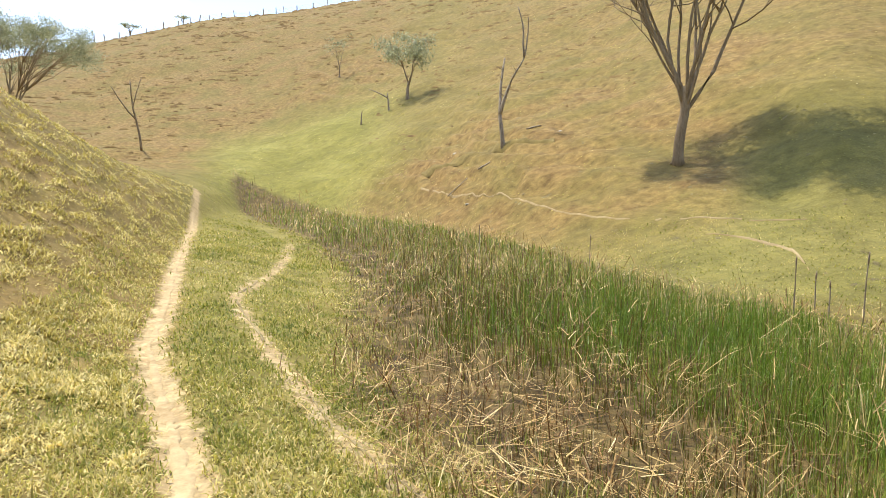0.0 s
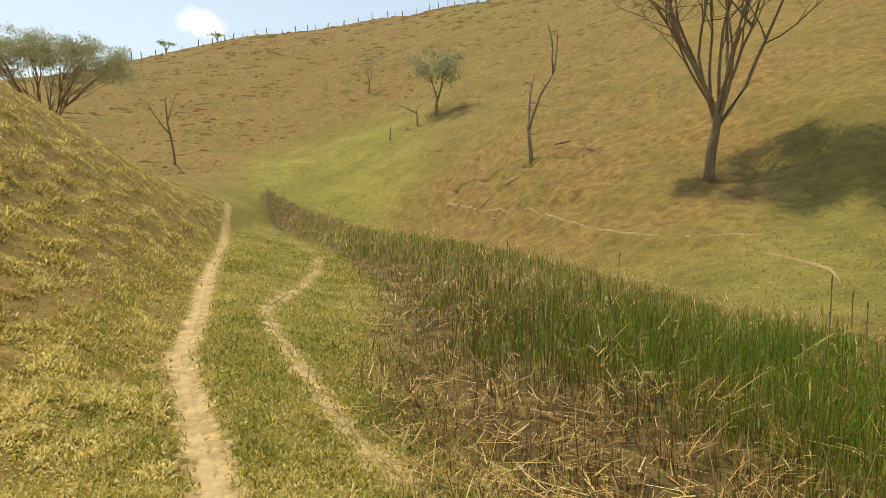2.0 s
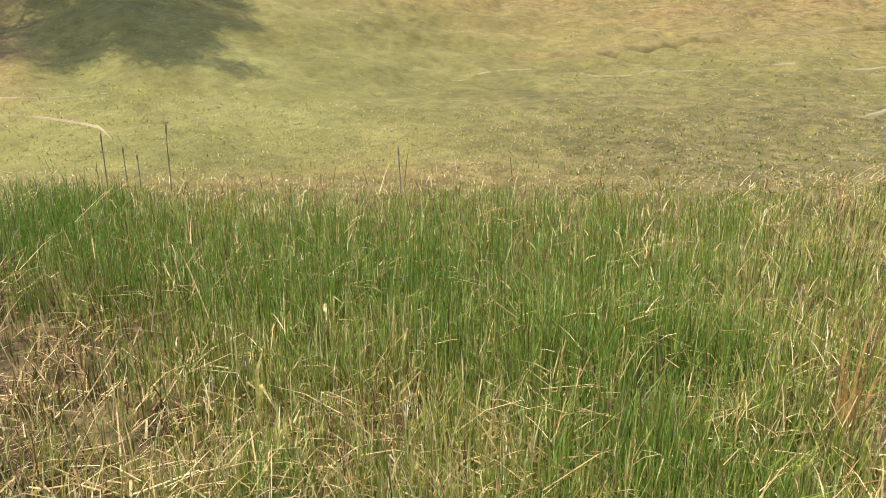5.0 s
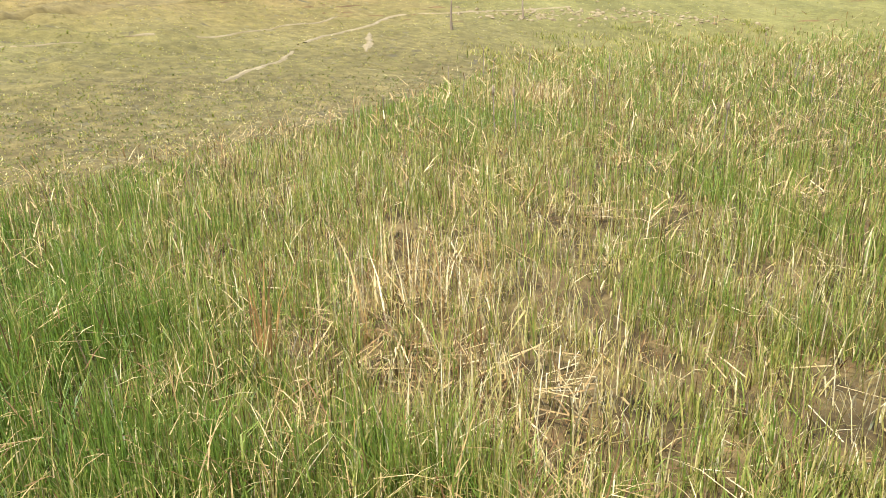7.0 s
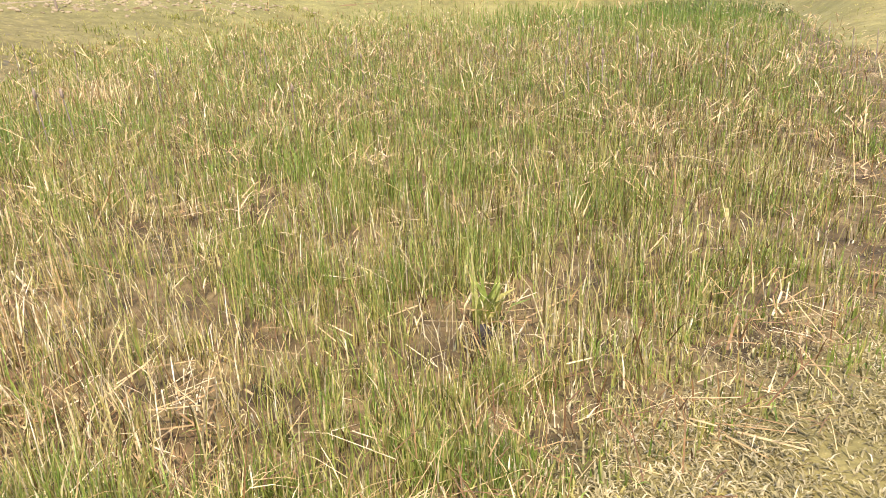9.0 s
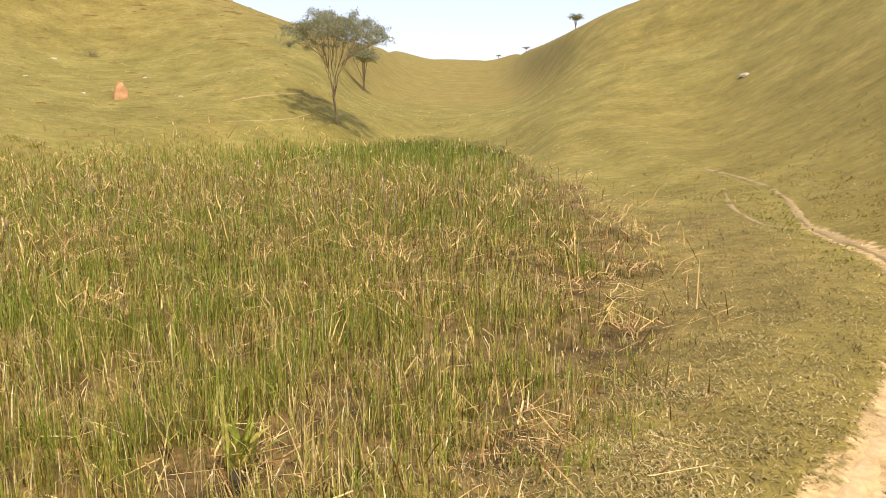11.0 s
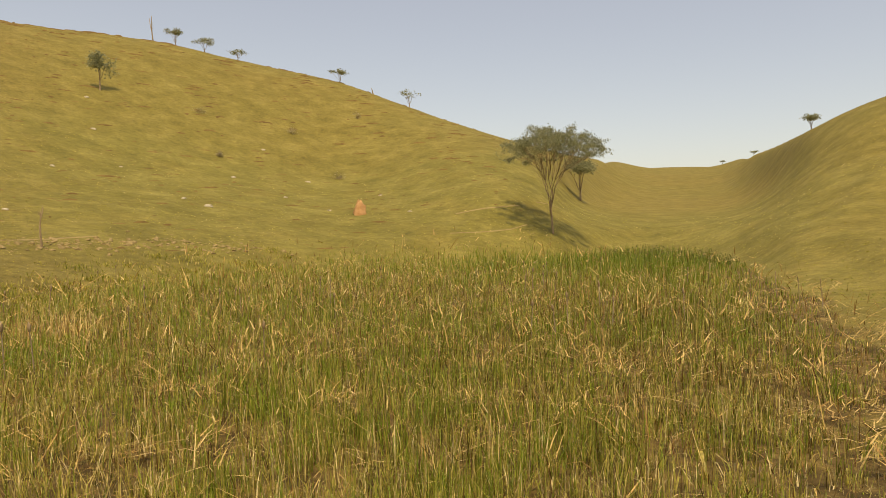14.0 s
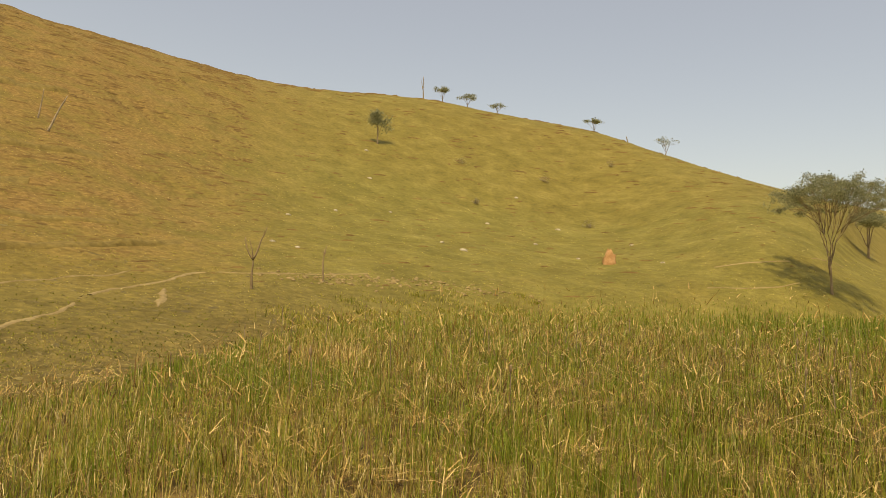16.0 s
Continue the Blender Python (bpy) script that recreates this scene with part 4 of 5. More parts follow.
# ---- trees ----
def tube(pts, radii, sides=6):
    """Rings of a bent tapering tube."""
    pts = np.asarray(pts, float)
    d = np.gradient(pts, axis=0)
    d /= np.maximum(np.linalg.norm(d, axis=1), 1e-9)[:, None]
    up = np.where(np.abs(d[:, 2:3]) > 0.9, [[1.0, 0, 0]], [[0, 0, 1.0]])
    a = np.cross(d, up)
    a /= np.linalg.norm(a, axis=1)[:, None]
    b = np.cross(d, a)
    t = np.arange(sides) * 2 * np.pi / sides
    ring = a[:, None] * np.cos(t)[None, :, None] + b[:, None] * np.sin(t)[None, :, None]
    v = pts[:, None] + ring * np.asarray(radii)[:, None, None]
    i, k = np.meshgrid(np.arange(len(pts) - 1), np.arange(sides), indexing="ij")
    p, q = (i * sides + k).ravel(), (i * sides + (k + 1) % sides).ravel()
    tri = np.concatenate([np.stack([p, q, p + sides], 1), np.stack([q, q + sides, p + sides], 1)])
    n = len(pts) * sides
    v = np.concatenate([v.reshape(-1, 3), pts[-1:], pts[:1]])
    k = np.arange(sides)
    tri = np.concatenate([tri, np.stack([n - sides + k, n - sides + (k + 1) % sides, np.full(sides, n)], 1), np.stack([(k + 1) % sides, k, np.full(sides, n + 1)], 1)])
    return v, tri


def joined(name, pieces, mat):
    vs, ts, o = [], [], 0
    for v, t in pieces:
        vs.append(v), ts.append(t + o)
        o += len(v)
    return mesh_from(name, np.concatenate(vs), np.concatenate(ts), mat, smooth=True)


def shoot(rng, start, way, length, r0, r1, bend=0.12, rise=0.0, n=6):
    """A wandering branch line from start."""
    pts, p, w = [np.array(start, float)], np.array(start, float), np.array(way, float)
    for _ in range(n - 1):
        w = w + rng.normal(0, bend, 3) + [0, 0, rise]
        w /= np.linalg.norm(w)
        p = p + w * length / (n - 1)
        pts.append(p)
    return np.array(pts), np.linspace(r0, r1, n)


def branch_out(rng, line, rad, length, levels, rise, pieces, tips, ratio=0.55, bend=0.14, first=0, low=0.45):
    """Children along a branch, down to twigs; the ends are kept for the leaves."""
    if levels == 0:
        tips.append(line[-1])
        tips.append(line[-2])
        return
    for c in range(first or 3):
        f = rng.uniform(low, 1.0) if c else 1.0
        j = f * (len(line) - 1)
        i = min(int(j), len(line) - 2)
        p = line[i] + (line[i + 1] - line[i]) * (j - i)
        w = line[i + 1] - line[i]
        w = w / np.linalg.norm(w) + rng.normal(0, 0.45 if c else 0.2, 3)
        w /= np.linalg.norm(w)
        r = max(0.006, (rad[i] * 0.62 if c else rad[-1]))
        pl, pr = shoot(rng, p, w, length * ratio * rng.uniform(0.75, 1.2), r, r * 0.45, bend, rise, 5)
        pieces.append(tube(pl, pr, 4 if levels < 3 else 5))
        branch_out(rng, pl, pr, length * ratio, levels - 1, rise, pieces, tips, ratio, bend)


def leaves(rng, tips, count, spread, size, mat, flat=0.5):
    """A crown of many small leaf blades gathered round the twig ends."""
    tips = np.asarray(tips)
    c = tips[rng.integers(0, len(tips), count)] + rng.normal(0, 1, (count, 3)) * spread * [1, 1, flat]
    a = rng.normal(0, 1, (count, 3))
    a /= np.linalg.norm(a, axis=1)[:, None]
    b = np.cross(a, rng.normal(0, 1, (count, 3)))
    b /= np.linalg.norm(b, axis=1)[:, None]
    s = (size * rng.uniform(0.6, 1.4, count))[:, None]
    v = np.stack([c - a * s, c + b * s * 0.45, c + a * s, c - b * s * 0.45], 1).reshape(-1, 3)
    k = np.arange(count)[:, None] * 4
    tris = np.concatenate([k + [[0, 1, 2]], k + [[0, 2, 3]]])
    return mesh_from("crown", v, tris, mat, np.repeat(np.clip(rng.normal(0.5, 0.25, count), 0, 1), 4))


def tree(seed, at, height, fork, limbs, spread, trunk_r, label, leaf=0, leaf_size=0.1, leaf_spread=0.3, levels=3, rise=0.04, flat=0.6,
         foliage=None, ratio=0.5, starts=0.75, width=0.0, dome=0.0, limb_r=(0.34, 0.5), bare=0.0, first=0, low=0.45):
    """A tree: trunk, each main limb with its twigs, and the crown of leaves."""
    rng = np.random.default_rng(seed)
    root = thing("tree", at, label, "tree")
    n = 7
    trunk, tr = shoot(rng, (0, 0, -0.25), (0, 0, 1), fork + 0.25, trunk_r, trunk_r * 0.72, 0.05, 0.02, n)
    tr[0] *= 1.35
    pieces = [tube(trunk, tr, 9)]
    for a in rng.uniform(0, 6.28, 4):
        pieces.append(tube(*shoot(rng, (0, 0, 0.12), (math.cos(a), math.sin(a), -0.5), trunk_r * 1.7, trunk_r * 0.45, trunk_r * 0.12, 0.05, -0.05, 4), 5))
    tips, parts = [], [("trunk", pieces)]
    for k in range(limbs):
        a = 2 * math.pi * (k + rng.uniform(-0.25, 0.25)) / limbs
        tilt = spread * (rng.uniform(0.45, 1.0) if k else 0.15)
        f = rng.uniform(starts, 1.0)
        i = min(int(f * (n - 1)), n - 2)
        p = trunk[i] + (trunk[i + 1] - trunk[i]) * (f * (n - 1) - i)
        way = (math.cos(a) * math.sin(tilt), math.sin(a) * math.sin(tilt), math.cos(tilt))
        length = (height - p[2]) * rng.uniform(0.62, 0.8) / max(0.55, math.cos(tilt * 0.8))
        r = trunk_r * rng.uniform(*limb_r)
        line, rad = shoot(rng, p, way, length, r, r * 0.4, 0.08, rise, 8)
        pieces = [tube(line, rad, 6)]
        branch_out(rng, line, rad, length, levels, rise, pieces, tips, ratio, first=first, low=low)
        parts.append(("limb", pieces))
    # grown to its full height and width
    tips = np.array(tips)
    up = height / tips[:, 2].max()
    mid = tips[:, :2].mean(0)
    out = width / 2 / np.quantile(np.hypot(*(tips[:, :2] - mid).T), 0.95) if width else up

    def grown(v):
        z = v[:, 2:3] * up
        if dome:
            f = np.clip((z - fork) / (height - fork), 0, 1)
            z = np.where(z > fork, fork + (height - fork) * f**dome, z)
        f = np.clip((z - fork * 0.5) / (height * 0.5), 0, 1)
        xy = v[:, :2] * (1 + (out - 1) * f) - mid * f * (width > 0)
        if dome:
            d2 = np.sum(xy**2, 1, keepdims=True) / (0.5 * width) ** 2
            z = z - np.clip((z - fork) / (height - fork), 0, 1) ** 2 * np.clip(d2, 0, 1.3) * height * 0.14
        return np.concatenate([xy, z], 1)

    for pname, pieces in parts:
        pieces = [(grown(v), t) for v, t in pieces]
        if pname == "limb":
            limb = part("limb", joined("limb", pieces[:1], M_BARK), root)
            part("twig", joined("twig", pieces[1:], M_BARK), limb)
        else:
            part(pname, joined(pname, pieces, M_BARK), root)
    if leaf:
        tips = grown(tips)
        tips = tips[tips[:, 2] >= np.quantile(tips[:, 2], 0.25 if dome else bare)]
        part("crown", leaves(rng, tips, leaf, leaf_spread, leaf_size, foliage or M_LEAF, flat), root, "sparse dry brown leaves" if foliage else "small grey-green leaves")
    return root


def umbrella_tree(seed, at, height, fork, width, depth, trunk_r, label, clumps, leaf, leaf_size, rise=0.8):
    """A spreading tree: short trunk, limbs that fan out, and a broad domed crown of leaf clumps with gaps."""
    rng = np.random.default_rng(seed)
    root = thing("tree", at, label, "tree")
    trunk, tr = shoot(rng, (0, 0, -0.3), (0.05, 0, 1), fork + 0.3, trunk_r, trunk_r * 0.75, 0.05, 0.02, 6)
    tr[0] *= 1.4
    part("trunk", joined("trunk", [tube(trunk, tr, 8)], M_BARK), root)
    a = np.arange(clumps) * 2.399963 + rng.uniform(0, 0.5, clumps)
    f = np.sqrt((np.arange(clumps) + 0.5) / clumps)
    low = rng.uniform(0, 1, clumps) ** 1.1
    mid = np.stack([np.cos(a) * f * width / 2, np.sin(a) * f * width / 2, height - 0.3 - depth * (0.55 * f**2.4 + 0.7 * low * (1 - 0.4 * f))], 1)
    mid += rng.normal(0, 0.18, mid.shape)
    limbs = 8
    which = ((a % (2 * np.pi)) / (2 * np.pi) * limbs).astype(int) % limbs
    for k in range(limbs):
        own = mid[which == k]
        if not len(own):
            continue
        goal = own.mean(0) * [0.62, 0.62, 1] - [0, 0, depth * 0.3]
        base = trunk[-1] - [0, 0, rng.uniform(0, fork * 0.4)]
        t = np.linspace(0, 1, 8)[:, None]
        line = base + (goal - base) * np.concatenate([t**rise, t**rise, t], 1) + rng.normal(0, 0.07, (8, 3)) * np.sin(t * np.pi)
        rad = np.linspace(trunk_r * 0.4, trunk_r * 0.16, 8)
        pieces = [tube(line, rad, 6)]
        for m in own:
            j = rng.integers(4, 8)
            t5 = np.linspace(0, 1, 5)[:, None]
            pieces.append(tube(line[j] + (m - line[j]) * t5 + rng.normal(0, 0.06, (5, 3)) * np.sin(t5 * np.pi), np.linspace(rad[j] * 0.6, 0.012, 5), 4))
        limb = part("limb", joined("limb", pieces[:1], M_BARK), root)
        part("twig", joined("twig", pieces[1:], M_BARK), limb)
    size = rng.uniform(0.6, 1.3, clumps)
    tips = np.repeat(mid, 6, 0) + rng.normal(0, 1, (clumps * 6, 3)) * np.repeat(size, 6)[:, None] * [0.32, 0.32, 0.13] * width / 8
    part("crown", leaves(rng, tips, leaf, 0.17 * width / 8, leaf_size, M_LEAF, 0.6), root, "feathery grey-green leaves")
    return root


def snag(seed, at, stems, label, category="dead tree", name="dead_tree", mat=None):
    """A dead tree of a few bare stems: each (lean east, lean north, length, radius, start height, the stem that it grows on from)."""
    rng = np.random.default_rng(seed)
    root = thing(name, at, label, category)
    tips, first = [], None
    for k, (ex, ny, length, r, z0, *onto) in enumerate(stems):
        start = tips[onto[0]] if onto else [np.interp(z0, first[:, 2], first[:, c]) for c in range(3)] if k else (0.0, 0.0, -0.2)
        line, rad = shoot(rng, start, (ex, ny, 1), length, r, r * 0.35, 0.07, 0.02, 9)
        tips.append(line[-1])
        first = first if k else line
        pieces = [tube(line, rad, 7)]
        for _ in range(3):
            i = rng.integers(4, 8)
            w = rng.normal(0, 0.6, 3) + [ex, ny, 0.9]
            pieces.append(tube(*shoot(rng, line[i], w / np.linalg.norm(w), length * rng.uniform(0.06, 0.16), rad[i] * 0.5, 0.006, 0.12, 0.02, 4), 5))
        stem = part("trunk" if k == 0 else "stem", joined("stem", pieces[:1], mat or M_DEAD), root)
        for piece in pieces[1:]:
            part("branch", joined("branch", [piece], mat or M_DEAD), stem)
    return root


def top_height(b, r, angle):
    """The height of a tree whose top stands at that height angle, seen from the path's bend."""
    return EYE + r * math.tan(radians(angle)) - place(b, r).z


# the tall tree across the marsh, and its neighbours on the bank
tree(101, place(18.6, 22.6), 9.4, 2.9, 13, 0.42, 0.17, "tall many-stemmed tree with a thin grey-brown crown", leaf=80000, leaf_size=0.05, leaf_spread=0.28, levels=4, rise=0.02, foliage=M_BRUSH, starts=0.62, width=7.6, limb_r=(0.28, 0.46), ratio=0.42, bare=0.6, first=5, low=0.42)
snag(102, place(4.9, 30.1), ((-0.07, 0, 4.4, 0.105, 0), (0.24, 0.02, 2.6, 0.085, 1.5), (-0.06, 0, 2.2, 0.05, 0, 1), (0.3, 0.03, 1.7, 0.045, 0, 1)), "bare dead tree with forked pale stems on the bank")
snag(103, place(-23.4, 60), ((-0.08, 0, 5.6, 0.11, 0), (-0.75, -0.3, 3.0, 0.075, 2.4), (0.3, 0.1, 2.4, 0.05, 3.4)), "thin leafless tree with one long side branch on the worn slope", "tree", "tree", M_BARK)
umbrella_tree(104, place(-32, 56), top_height(-32, 56, 10.8), 0.7, 11.8, 2.5, 0.2, "wide umbrella-shaped tree with feathery grey-green crown", 130, 44000, 0.062, 1.25)
tree(105, place(-2.9, 54.6), 4.6, 1.6, 5, 0.6, 0.14, "small scrubby tree with clumped dark leaves", leaf=3600, leaf_size=0.085, leaf_spread=0.34, levels=3, width=4.6)
snag(106, place(-4.4, 53.4), ((-0.15, 0, 1.5, 0.09, 0), (-1.6, 0, 1.6, 0.06, 0.9)), "broken dead stump with one bare side branch")
snag(107, place(-6.7, 52), ((0.02, 0, 1.2, 0.07, 0),), "short weathered post in the pasture", "post", "post")
tree(108, place(-8.4, 72.5), 4.2, 1.4, 3, 0.45, 0.08, "slender nearly bare tree on the slope", leaf=250, leaf_size=0.1, leaf_spread=0.3, levels=2)
umbrella_tree(109, place(146.4, 49), top_height(146.4, 49, 8.7), 2.0, 7.0, 2.4, 0.085, "slender many-stemmed umbrella tree with flat feathery crown by the marsh", 110, 24000, 0.056, 1.5)
tree(110, place(148.6, 84), top_height(148.6, 84, 5.6), 1.6, 5, 0.7, 0.14, "small dark tree further down the valley", leaf=3600, leaf_size=0.11, leaf_spread=0.5, levels=2, flat=0.45, width=5.0, dome=0.6)
tree(111, place(111.1, 92), 4.3, 1.3, 5, 0.4, 0.12, "lone small leafy tree on the hillside", leaf=1300, leaf_size=0.14, leaf_spread=0.34, levels=2, width=2.6)
snag(112, place(101.6, 28.2), ((0.0, 0.03, 1.35, 0.065, 0), (-0.1, -0.5, 1.4, 0.045, 1.2), (0.16, 0.8, 0.95, 0.038, 1.2), (0.0, 0.15, 0.8, 0.03, 1.25)), "nearly leafless forked sapling at the marsh edge", "tree", "tree", M_BARK)
snag(113, place(107.2, 32.2), ((0.0, -0.04, 1.75, 0.055, 0), (0.0, -0.35, 0.55, 0.03, 1.2)), "stunted leafless sapling at the marsh edge", "tree", "tree", M_BARK)
snag(114, place(86.6, 60), ((0.15, -0.45, 3.4, 0.10, 0), (0.2, -0.7, 1.2, 0.05, 1.9)), "leaning bare dead trunk on the worn slope")
snag(115, place(86.0, 63), ((0.0, 0.02, 2.6, 0.07, 0),), "thin upright dead stem on the worn slope")


def bush(seed, b, r, height, width, count, label, mat=None, group="marsh bushes"):
    """A low shrub: many short stems from the root and leaves all through it."""
    rng = np.random.default_rng(seed)
    root = thing("bush", place(b, r), label, "bush", group)
    tips = []
    for k in range(9):
        a, t = rng.uniform(0, 6.28), rng.uniform(0.1, 0.9)
        line, rad = shoot(rng, (0, 0, -0.05), (math.cos(a) * math.sin(t) * width / height, math.sin(a) * math.sin(t) * width / height, math.cos(t)), height * rng.uniform(0.7, 1.05), 0.02, 0.006, 0.14, 0.02, 6)
        part("stem", joined("stem", [tube(line, rad, 4)], M_BARK), root)
        tips += list(line[1:])
    part("crown", leaves(rng, tips, count, 0.16 * width, 0.05, mat or M_SHRUB, 0.8), root)


M_SHRUB = blade_material("shrub_leaf", ((0.0, (0.10, 0.115, 0.035)), (0.5, (0.16, 0.175, 0.055)), (1.0, (0.25, 0.25, 0.09))), 0.55)
for k, (b, r, h, w) in enumerate(((150.2, 47, 1.0, 1.6), (151.6, 46, 1.3, 2.0), (152.8, 44, 1.5, 2.2), (153.9, 46, 1.6, 2.4), (155.0, 43, 1.5, 2.2), (156.1, 45, 1.4, 2.0), (157.3, 42, 1.2, 1.9), (158.5, 43, 1.0, 1.6),
                                  (154.4, 40, 1.1, 2.0), (156.6, 39, 1.0, 1.8), (152.2, 41, 0.9, 1.6), (159.6, 40, 0.8, 1.5))):
    bush(600 + k, b, r, h * 0.5, w, 900, "low dark green bush at the wet end of the marsh")


for k, (b, r, h, w) in enumerate(((130.4, 102.5, 1.1, 1.6), (125.0, 93, 0.9, 1.8), (128.8, 77, 0.6, 1.9), (118.1, 92, 0.7, 2.2), (119.5, 78, 0.6, 0.9))):
    bush(620 + k, b, r, h, w, 500, "low dry shrub on the pasture hillside", M_BRUSH, group="hillside shrubs")


def crest(b):
    """The place on the skyline at that bearing."""
    r = np.arange(45, 420, 0.5)
    x, y = r * math.sin(radians(b)), r * math.cos(radians(b))
    z = ground_at(x, y)
    k = int(np.argmax((z - EYE) / r))
    return Vector((x[k], y[k], z[k]))


for seed, b, height, count, label in ((121, -23.8, 2.4, 500, "round bush on the ridge by the fence"), (122, -20.1, 1.8, 300, "small bush on the ridge by the fence"),
                                      (123, 116.4, 3.0, 900, "low spreading tree on the hill crest"), (124, 118.5, 2.5, 700, "low bushy tree on the hill crest"),
                                      (125, 128.9, 2.6, 700, "wind-bent small tree on the hill crest"), (126, 121.0, 2.0, 400, "thin bush on the hill crest"),
                                      (127, 134.6, 3.0, 250, "bare thin tree on the hill crest"), (128, 0.5, 1.6, 300, "bush beside the ridge fence"),
                                      (129, 165.4, 2.0, 700, "low bush on the western crest"), (132, 161.6, 1.5, 300, "small bush on the western crest"), (133, 159.4, 1.6, 400, "small bush at the head of the valley")):
    tree(seed, crest(b) - Vector((0, 0, 0.15)), height, height * 0.35, 5, 0.8, 0.09, label, leaf=count, leaf_size=0.13, leaf_spread=0.3, levels=2, flat=0.4, width=height * 1.35, dome=0.6)
snag(130, crest(114.8), ((0.0, 0, 4.6, 0.14, 0), (0.25, 0, 2.6, 0.08, 1.6)), "tall bare dead tree on the hill crest")
snag(131, crest(131.7), ((0.1, 0, 1.3, 0.16, 0),), "short dead stump on the hill crest")


# ---- the ridge fence ----
def build_fence():
    rng = np.random.default_rng(61)
    posts = []
    b = -28.5
    while b < 13:
        posts.append((crest(b), rng.uniform(0.8, 1.35), rng.uniform(0.06, 0.11)))
        b += rng.uniform(0.55, 1.25)
    root = thing("fence", posts[0][0], "old wooden post and wire fence along the ridge", "fence")
    for at, h, r in posts:
        line, rad = shoot(rng, at - posts[0][0] - Vector((0, 0, 0.3)), (rng.normal(0, 0.05), rng.normal(0, 0.05), 1), h + 0.3, r, r * 0.85, 0.02, 0, 4)
        part("post", joined("post", [tube(line, rad, 6)], M_DEAD), root)
    for f in (0.35, 0.6, 0.85):
        line = np.array([np.array(at - posts[0][0]) + [0, 0, 0.95 * f] for at, h, r in posts])
        part("wire", joined("wire", [tube(line, np.full(len(line), 0.006), 4)], M_WIRE), root)


build_fence()


# ---- mounds, stones, logs ----
def lump(rng, size, rough=0.25, seg=(11, 8), peak=0.0):
    """A rounded uneven lump, standing on its base."""
    u, v = np.meshgrid(np.arange(seg[0]) * 2 * np.pi / seg[0], np.linspace(0.02, 1, seg[1]), indexing="ij")
    rr = np.sin(v * np.pi * 0.62) ** 0.8 * (1 - peak) + peak * v
    x, y, z = np.cos(u) * rr, np.sin(u) * rr, np.cos(v * np.pi * 0.62)
    k = 1 + rough * (np.sin(u * 2 + rng.uniform(0, 6)) * 0.5 + rng.normal(0, 0.5, u.shape)) * np.minimum(1, v * 3)
    p = np.stack([x * k * size[0], y * k * size[1], (z * (1 + rough * 0.3 * rng.normal(0, 1, u.shape))) * size[2]], -1)
    n = seg[1]
    i, j = np.meshgrid(np.arange(seg[0]), np.arange(n - 1), indexing="ij")
    i2 = (i + 1) % seg[0]
    a, b, c, d = (i * n + j).ravel(), (i * n + j + 1).ravel(), (i2 * n + j).ravel(), (i2 * n + j + 1).ravel()
    verts = np.concatenate([p.reshape(-1, 3), [[0, 0, size[2]]]])
    k = np.arange(seg[0])
    tris = np.concatenate([np.stack([a, b, c], 1), np.stack([c, b, d], 1), np.stack([np.full(seg[0], len(verts) - 1), k * n, (k + 1) % seg[0] * n], 1)])
    return verts, tris


def stone(seed, at, size, label, mat=None, name="stone", category="stone", rough=0.22, group="", peak=0.0):
    rng = np.random.default_rng(seed)
    ob = new(name, mesh_from(name, *lump(rng, size, rough, peak=peak), mat or M_STONE, smooth=category != "stone"))
    ob.matrix_world = Matrix.Translation(at) @ Matrix.Rotation(rng.uniform(0, 6), 4, "Z")
    return tagged(ob, label, category, group)


stone(201, place(130.5, 54), (0.60, 0.52, 1.0), "orange clay termite mound in green pasture", M_TERMITE, "termite_mound", "termite mound", 0.3, peak=0.55)
for seed, b, r, s in ((211, 118.6, 51.5, 0.36), (212, 116.8, 55, 0.24), (213, 104.1, 56, 0.26), (214, 110.6, 77.5, 0.26), (215, 128.0, 56, 0.22), (216, 124.5, 62, 0.22), (217, 112.4, 66, 0.2), (218, 120.5, 70, 0.28),
                      (219, 107.9, 62, 0.22), (220, 134.6, 53, 0.2), (221, 126.3, 74, 0.3), (222, 103.0, 44, 0.22), (223, 105.0, 43, 0.2), (224, 132.2, 64, 0.2), (225, 110.2, 88, 0.3), (226, 122.8, 84, 0.3),
                      (227, 178.0, 44, 0.35), (228, 2.0, 26.5, 0.1), (229, 9.5, 30, 0.12), (230, 1.0, 33, 0.12)):
    stone(seed, place(b, r) - Vector((0, 0, s * 0.15)), (s, s * 0.8, s * 0.55), "pale weathered stone lying in the pasture", group="pasture stones")


def log(seed, b, r, turn, length, radius, label):
    rng = np.random.default_rng(seed)
    at = place(b, r)
    root = thing("fallen_log", at, label, "log")
    w = np.array((math.cos(turn), math.sin(turn), 0))
    ends = [at + Vector(w * s * length / 2) for s in (-1, 1)]
    dz = (float(ground_at(ends[1].x, ends[1].y)) - float(ground_at(ends[0].x, ends[0].y))) / length
    w[2] = dz
    w /= np.linalg.norm(w)
    line, rad = shoot(rng, -w * length / 2 + [0, 0, radius * 0.7], w, length, radius, radius * 0.6, 0.03, 0, 7)
    part("log", joined("log", [tube(line, rad, 7)], M_DEAD), root)
    for k in (2, 4):
        d = w + rng.normal(0, 0.5, 3)
        d[2] = abs(d[2]) * 0.6
        part("stub", joined("stub", [tube(*shoot(rng, line[k], d / np.linalg.norm(d), length * 0.22, radius * 0.5, radius * 0.2, 0.08, 0, 4), 5)], M_DEAD), root)


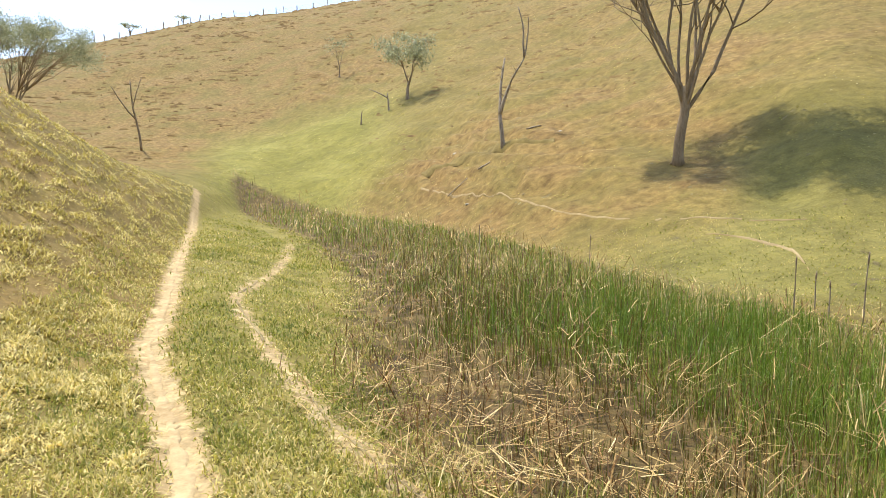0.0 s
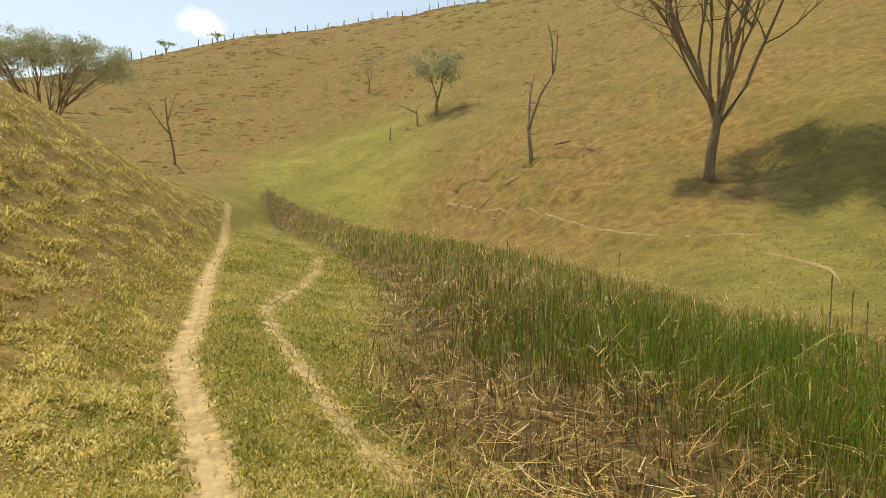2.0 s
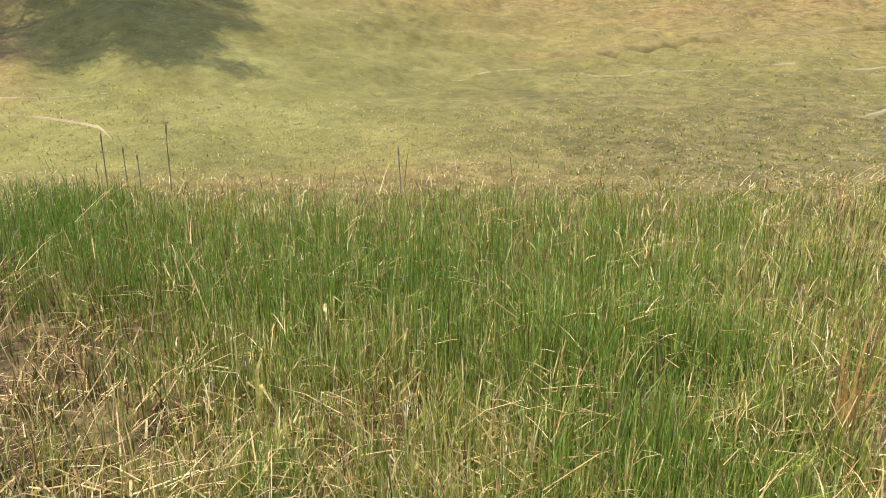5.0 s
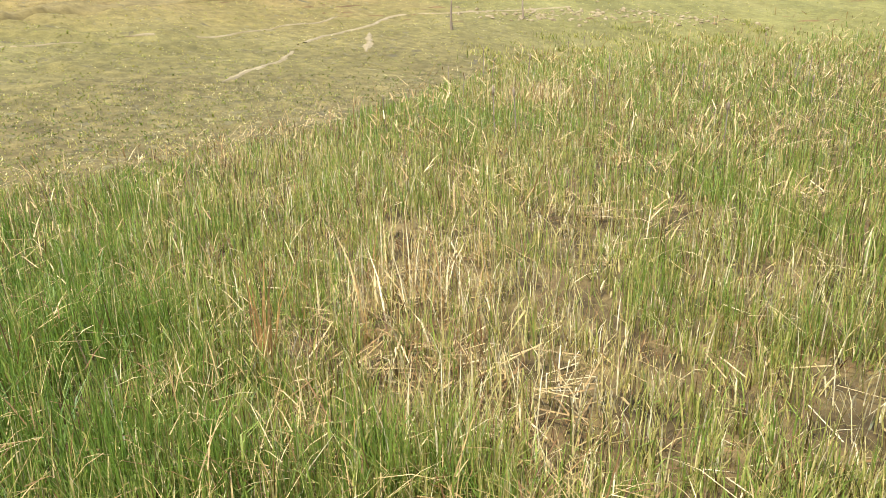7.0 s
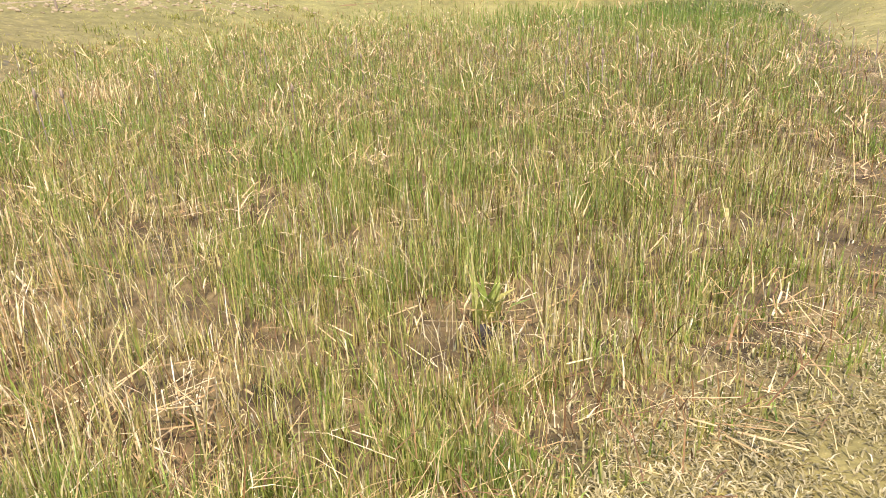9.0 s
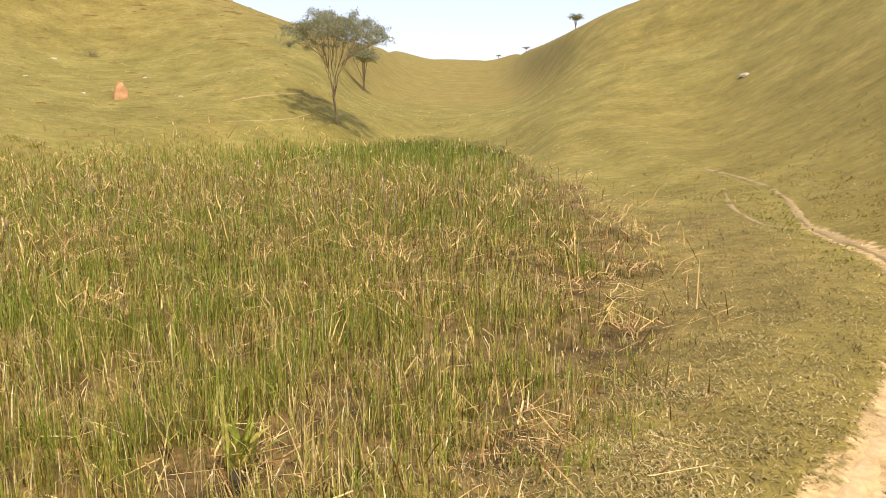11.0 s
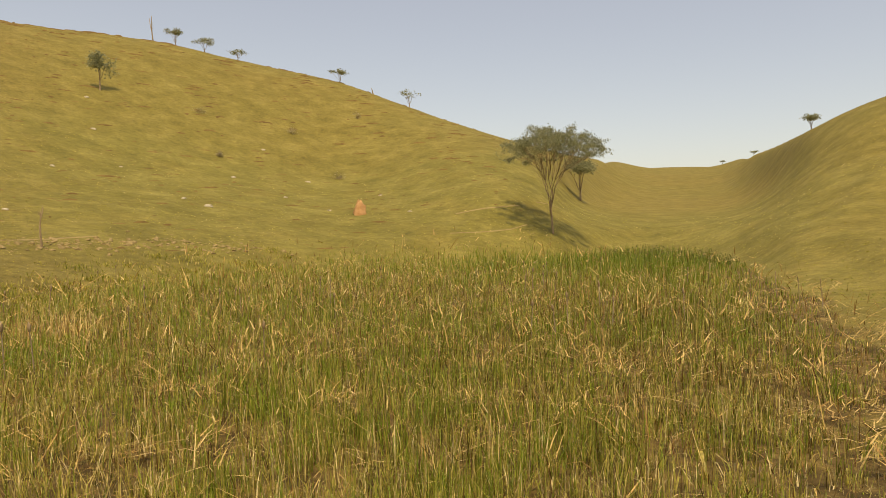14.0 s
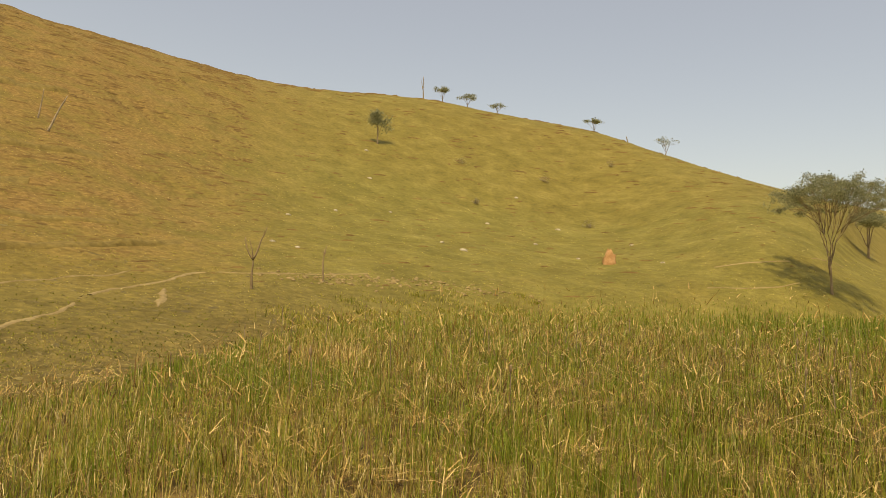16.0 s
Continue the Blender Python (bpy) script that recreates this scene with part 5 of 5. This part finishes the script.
log(241, 3.4, 28.6, 0.15, 0.6, 0.04, "short pale bleached log on the bank")
log(242, 1.2, 28.5, 0.25, 1.1, 0.025, "dark fallen branch lying on the bank")
log(243, 7.4, 31.5, 0.05, 0.7, 0.04, "pale broken branch in dry grass")


def build_rim():
    """A ragged rim of bare clods where the pasture meets the far side of the marsh."""
    rng = np.random.default_rng(27)
    q = smooth_line(((31.2, -7.6), (32.1, -11), (32.8, -14.4), (32.2, -17.5), (31.5, -20.5)), 0.1)
    vs, ts, o = [], [], 0
    for _ in range(420):
        p = q[rng.integers(0, len(q))] + rng.normal(0, 0.8, 2)
        k = 0.035 + 0.13 * rng.uniform(0, 1) ** 2
        v, t = lump(rng, (k * rng.uniform(0.8, 1.6), k * rng.uniform(0.6, 1.1), k * rng.uniform(0.35, 0.8)), 0.45, (6, 4))
        vs.append(v + [p[0], p[1], float(ground_at(p[0], p[1])) - 0.02]), ts.append(t + o)
        o += len(v)
    tagged(new("clod_rim", mesh_from("clod_rim", np.concatenate(vs), np.concatenate(ts), M_TRAIL)), "lumpy bare clods where pasture meets the marsh", "clods", kind="stuff")


build_rim()


# ---- what stands out of the reeds ----
def cattail(seed, b, r, height, head=0.012):
    rng = np.random.default_rng(seed)
    root = thing("cattail", place(b, r), "tall brown cattail stalk standing above the reeds", "cattail", "cattails")
    line, rad = shoot(rng, (0, 0, -0.05), (rng.normal(0, 0.05), rng.normal(0, 0.05), 1), height, 0.011, 0.007, 0.02, 0, 6)
    part("stalk", joined("stalk", [tube(line, rad, 5)], M_DEAD), root)
    top = [line[-2] + (line[-1] - line[-2]) * f for f in (0.15, 0.25, 0.75, 0.9)]
    part("seed_head", joined("seed_head", [tube(top, (0.006, head, head, 0.006), 7)], M_BARK), root, "brown cigar-shaped seed head")


for k, (b, r, h) in enumerate(((27.0, 10.6, 1.3), (31.4, 10.3, 1.55), (29.3, 10.4, 0.9), (28.4, 10.8, 1.0), (49.5, 8.6, 1.25), (101.2, 16.5, 1.1), (102.4, 15.2, 1.0),
                               (113, 13, 1.2), (121, 16, 1.2), (158.2, 24, 1.7), (163, 20, 1.3), (164.5, 18, 1.3), (166, 17.5, 1.3), (161.2, 22, 1.25), (128, 18, 1.3), (140, 20, 1.35), (96, 12.2, 0.9), (12, 15, 1.1), (3, 17, 1.2))):
    cattail(300 + k, b, r, h * 0.66)
spread = np.random.default_rng(77)
for k in range(30):
    cattail(340 + k, spread.uniform(100, 158), spread.uniform(10, 32), spread.uniform(0.6, 0.95), head=0.022)


def tuft(seed, b, r, height, count, spread, mat, tones, label, name="grass_tuft", lean=0.25, width=0.012, group="", folded=0.0):
    """A clump of long blades from one root."""
    rng = np.random.default_rng(seed)
    at = place(b, r)
    x, y = at.x + rng.normal(0, spread, count), at.y + rng.normal(0, spread, count)
    ob = blades(name, x, y, height * rng.uniform(0.5, 1.1, count), width * rng.uniform(0.6, 1.3, count), np.abs(rng.normal(lean, 0.2, count)), rng.uniform(0, 6.28, count),
                np.clip(rng.normal(tones[0], tones[1], count), 0, 1), mat, label, "grass tuft", rng, group=group, folded=folded)
    return ob


for k in range(12):
    turn = np.random.default_rng(800 + k)
    tuft(800 + k, turn.uniform(-43, -30), turn.uniform(2.6, 4.4), turn.uniform(0.10, 0.18), int(turn.uniform(24, 46)), turn.uniform(0.06, 0.14), M_SLOPE, (turn.uniform(0.5, 0.72), 0.15),
         "broad-bladed yellow-green grass clump on the bank", lean=0.8, width=0.017, group="bank clumps")

M_RUST = blade_material("rust_reed", ((0.0, (0.32, 0.17, 0.05)), (0.5, (0.47, 0.27, 0.085)), (1.0, (0.62, 0.44, 0.18))), 0.4)
tuft(401, 85.0, 3.6, 0.74, 18, 0.03, M_RUST, (0.5, 0.25), "reddish-brown dead reed tuft", lean=0.10)
tuft(405, 93.5, 3.9, 0.5, 9, 0.05, M_RUST, (0.8, 0.2), "thin rust-coloured reed tuft", lean=0.12)
tuft(406, 104.0, 5.2, 0.5, 9, 0.06, M_RUST, (0.8, 0.2), "faded rust-coloured reed tuft", lean=0.12)
tuft(402, 137.9, 3.8, 0.40, 22, 0.035, M_REED, (0.36, 0.05), "fresh green plant growing beside a mud hole", lean=0.5, width=0.045)
tuft(403, 108, 14.6, 0.62, 300, 0.5, M_STRAW, (0.68, 0.22), "pale dry reed tuft standing above the marsh", lean=0.3)
for k in range(34):
    turn = np.random.default_rng(500 + k)
    b = 104 + 0.62 * k + turn.uniform(-0.4, 0.4)
    edge = float(foot_at(math.sin(radians(b)), math.cos(radians(b))))
    tuft(500 + k, b, edge + 3.5 + turn.uniform(-1.5, 3.0), turn.uniform(0.16, 0.34), int(turn.uniform(40, 90)), turn.uniform(0.2, 0.45), M_TURF, (turn.uniform(0.3, 0.7), 0.2),
         "low yellow-green grass tuft on the marsh rim", lean=0.6, width=0.03, group="rim tufts")
tuft(404, 98, 4.4, 0.6, 120, 0.25, M_STRAW, (0.7, 0.2), "bleached dry reed tuft", lean=0.35)
stone(411, place(137.6, 3.58) - Vector((0, 0, 0.03)), (0.062, 0.055, 0.15), "dark muddy stump in the trampled reeds", simple_material("wet_mud", (0.025, 0.02, 0.014), (0.06, 0.05, 0.035), 8), "stump", "stump", 0.2)

for k, (b, r, h) in enumerate(((37.0, 3.5, 0.7), (35.5, 3.7, 0.6), (43.0, 4.4, 0.65), (48.5, 3.9, 0.6), (109.0, 3.9, 0.6), (158.0, 5.6, 0.7), (141.0, 6.5, 0.7), (60.0, 4.2, 0.6))):
    tuft(700 + k, b, r, h, 3, 0.02, M_REED, (0.66, 0.1), "long pale reed leaf bent over above the others", "bent_reed_leaf", lean=0.3, width=0.024, group="bent leaves", folded=0.9)
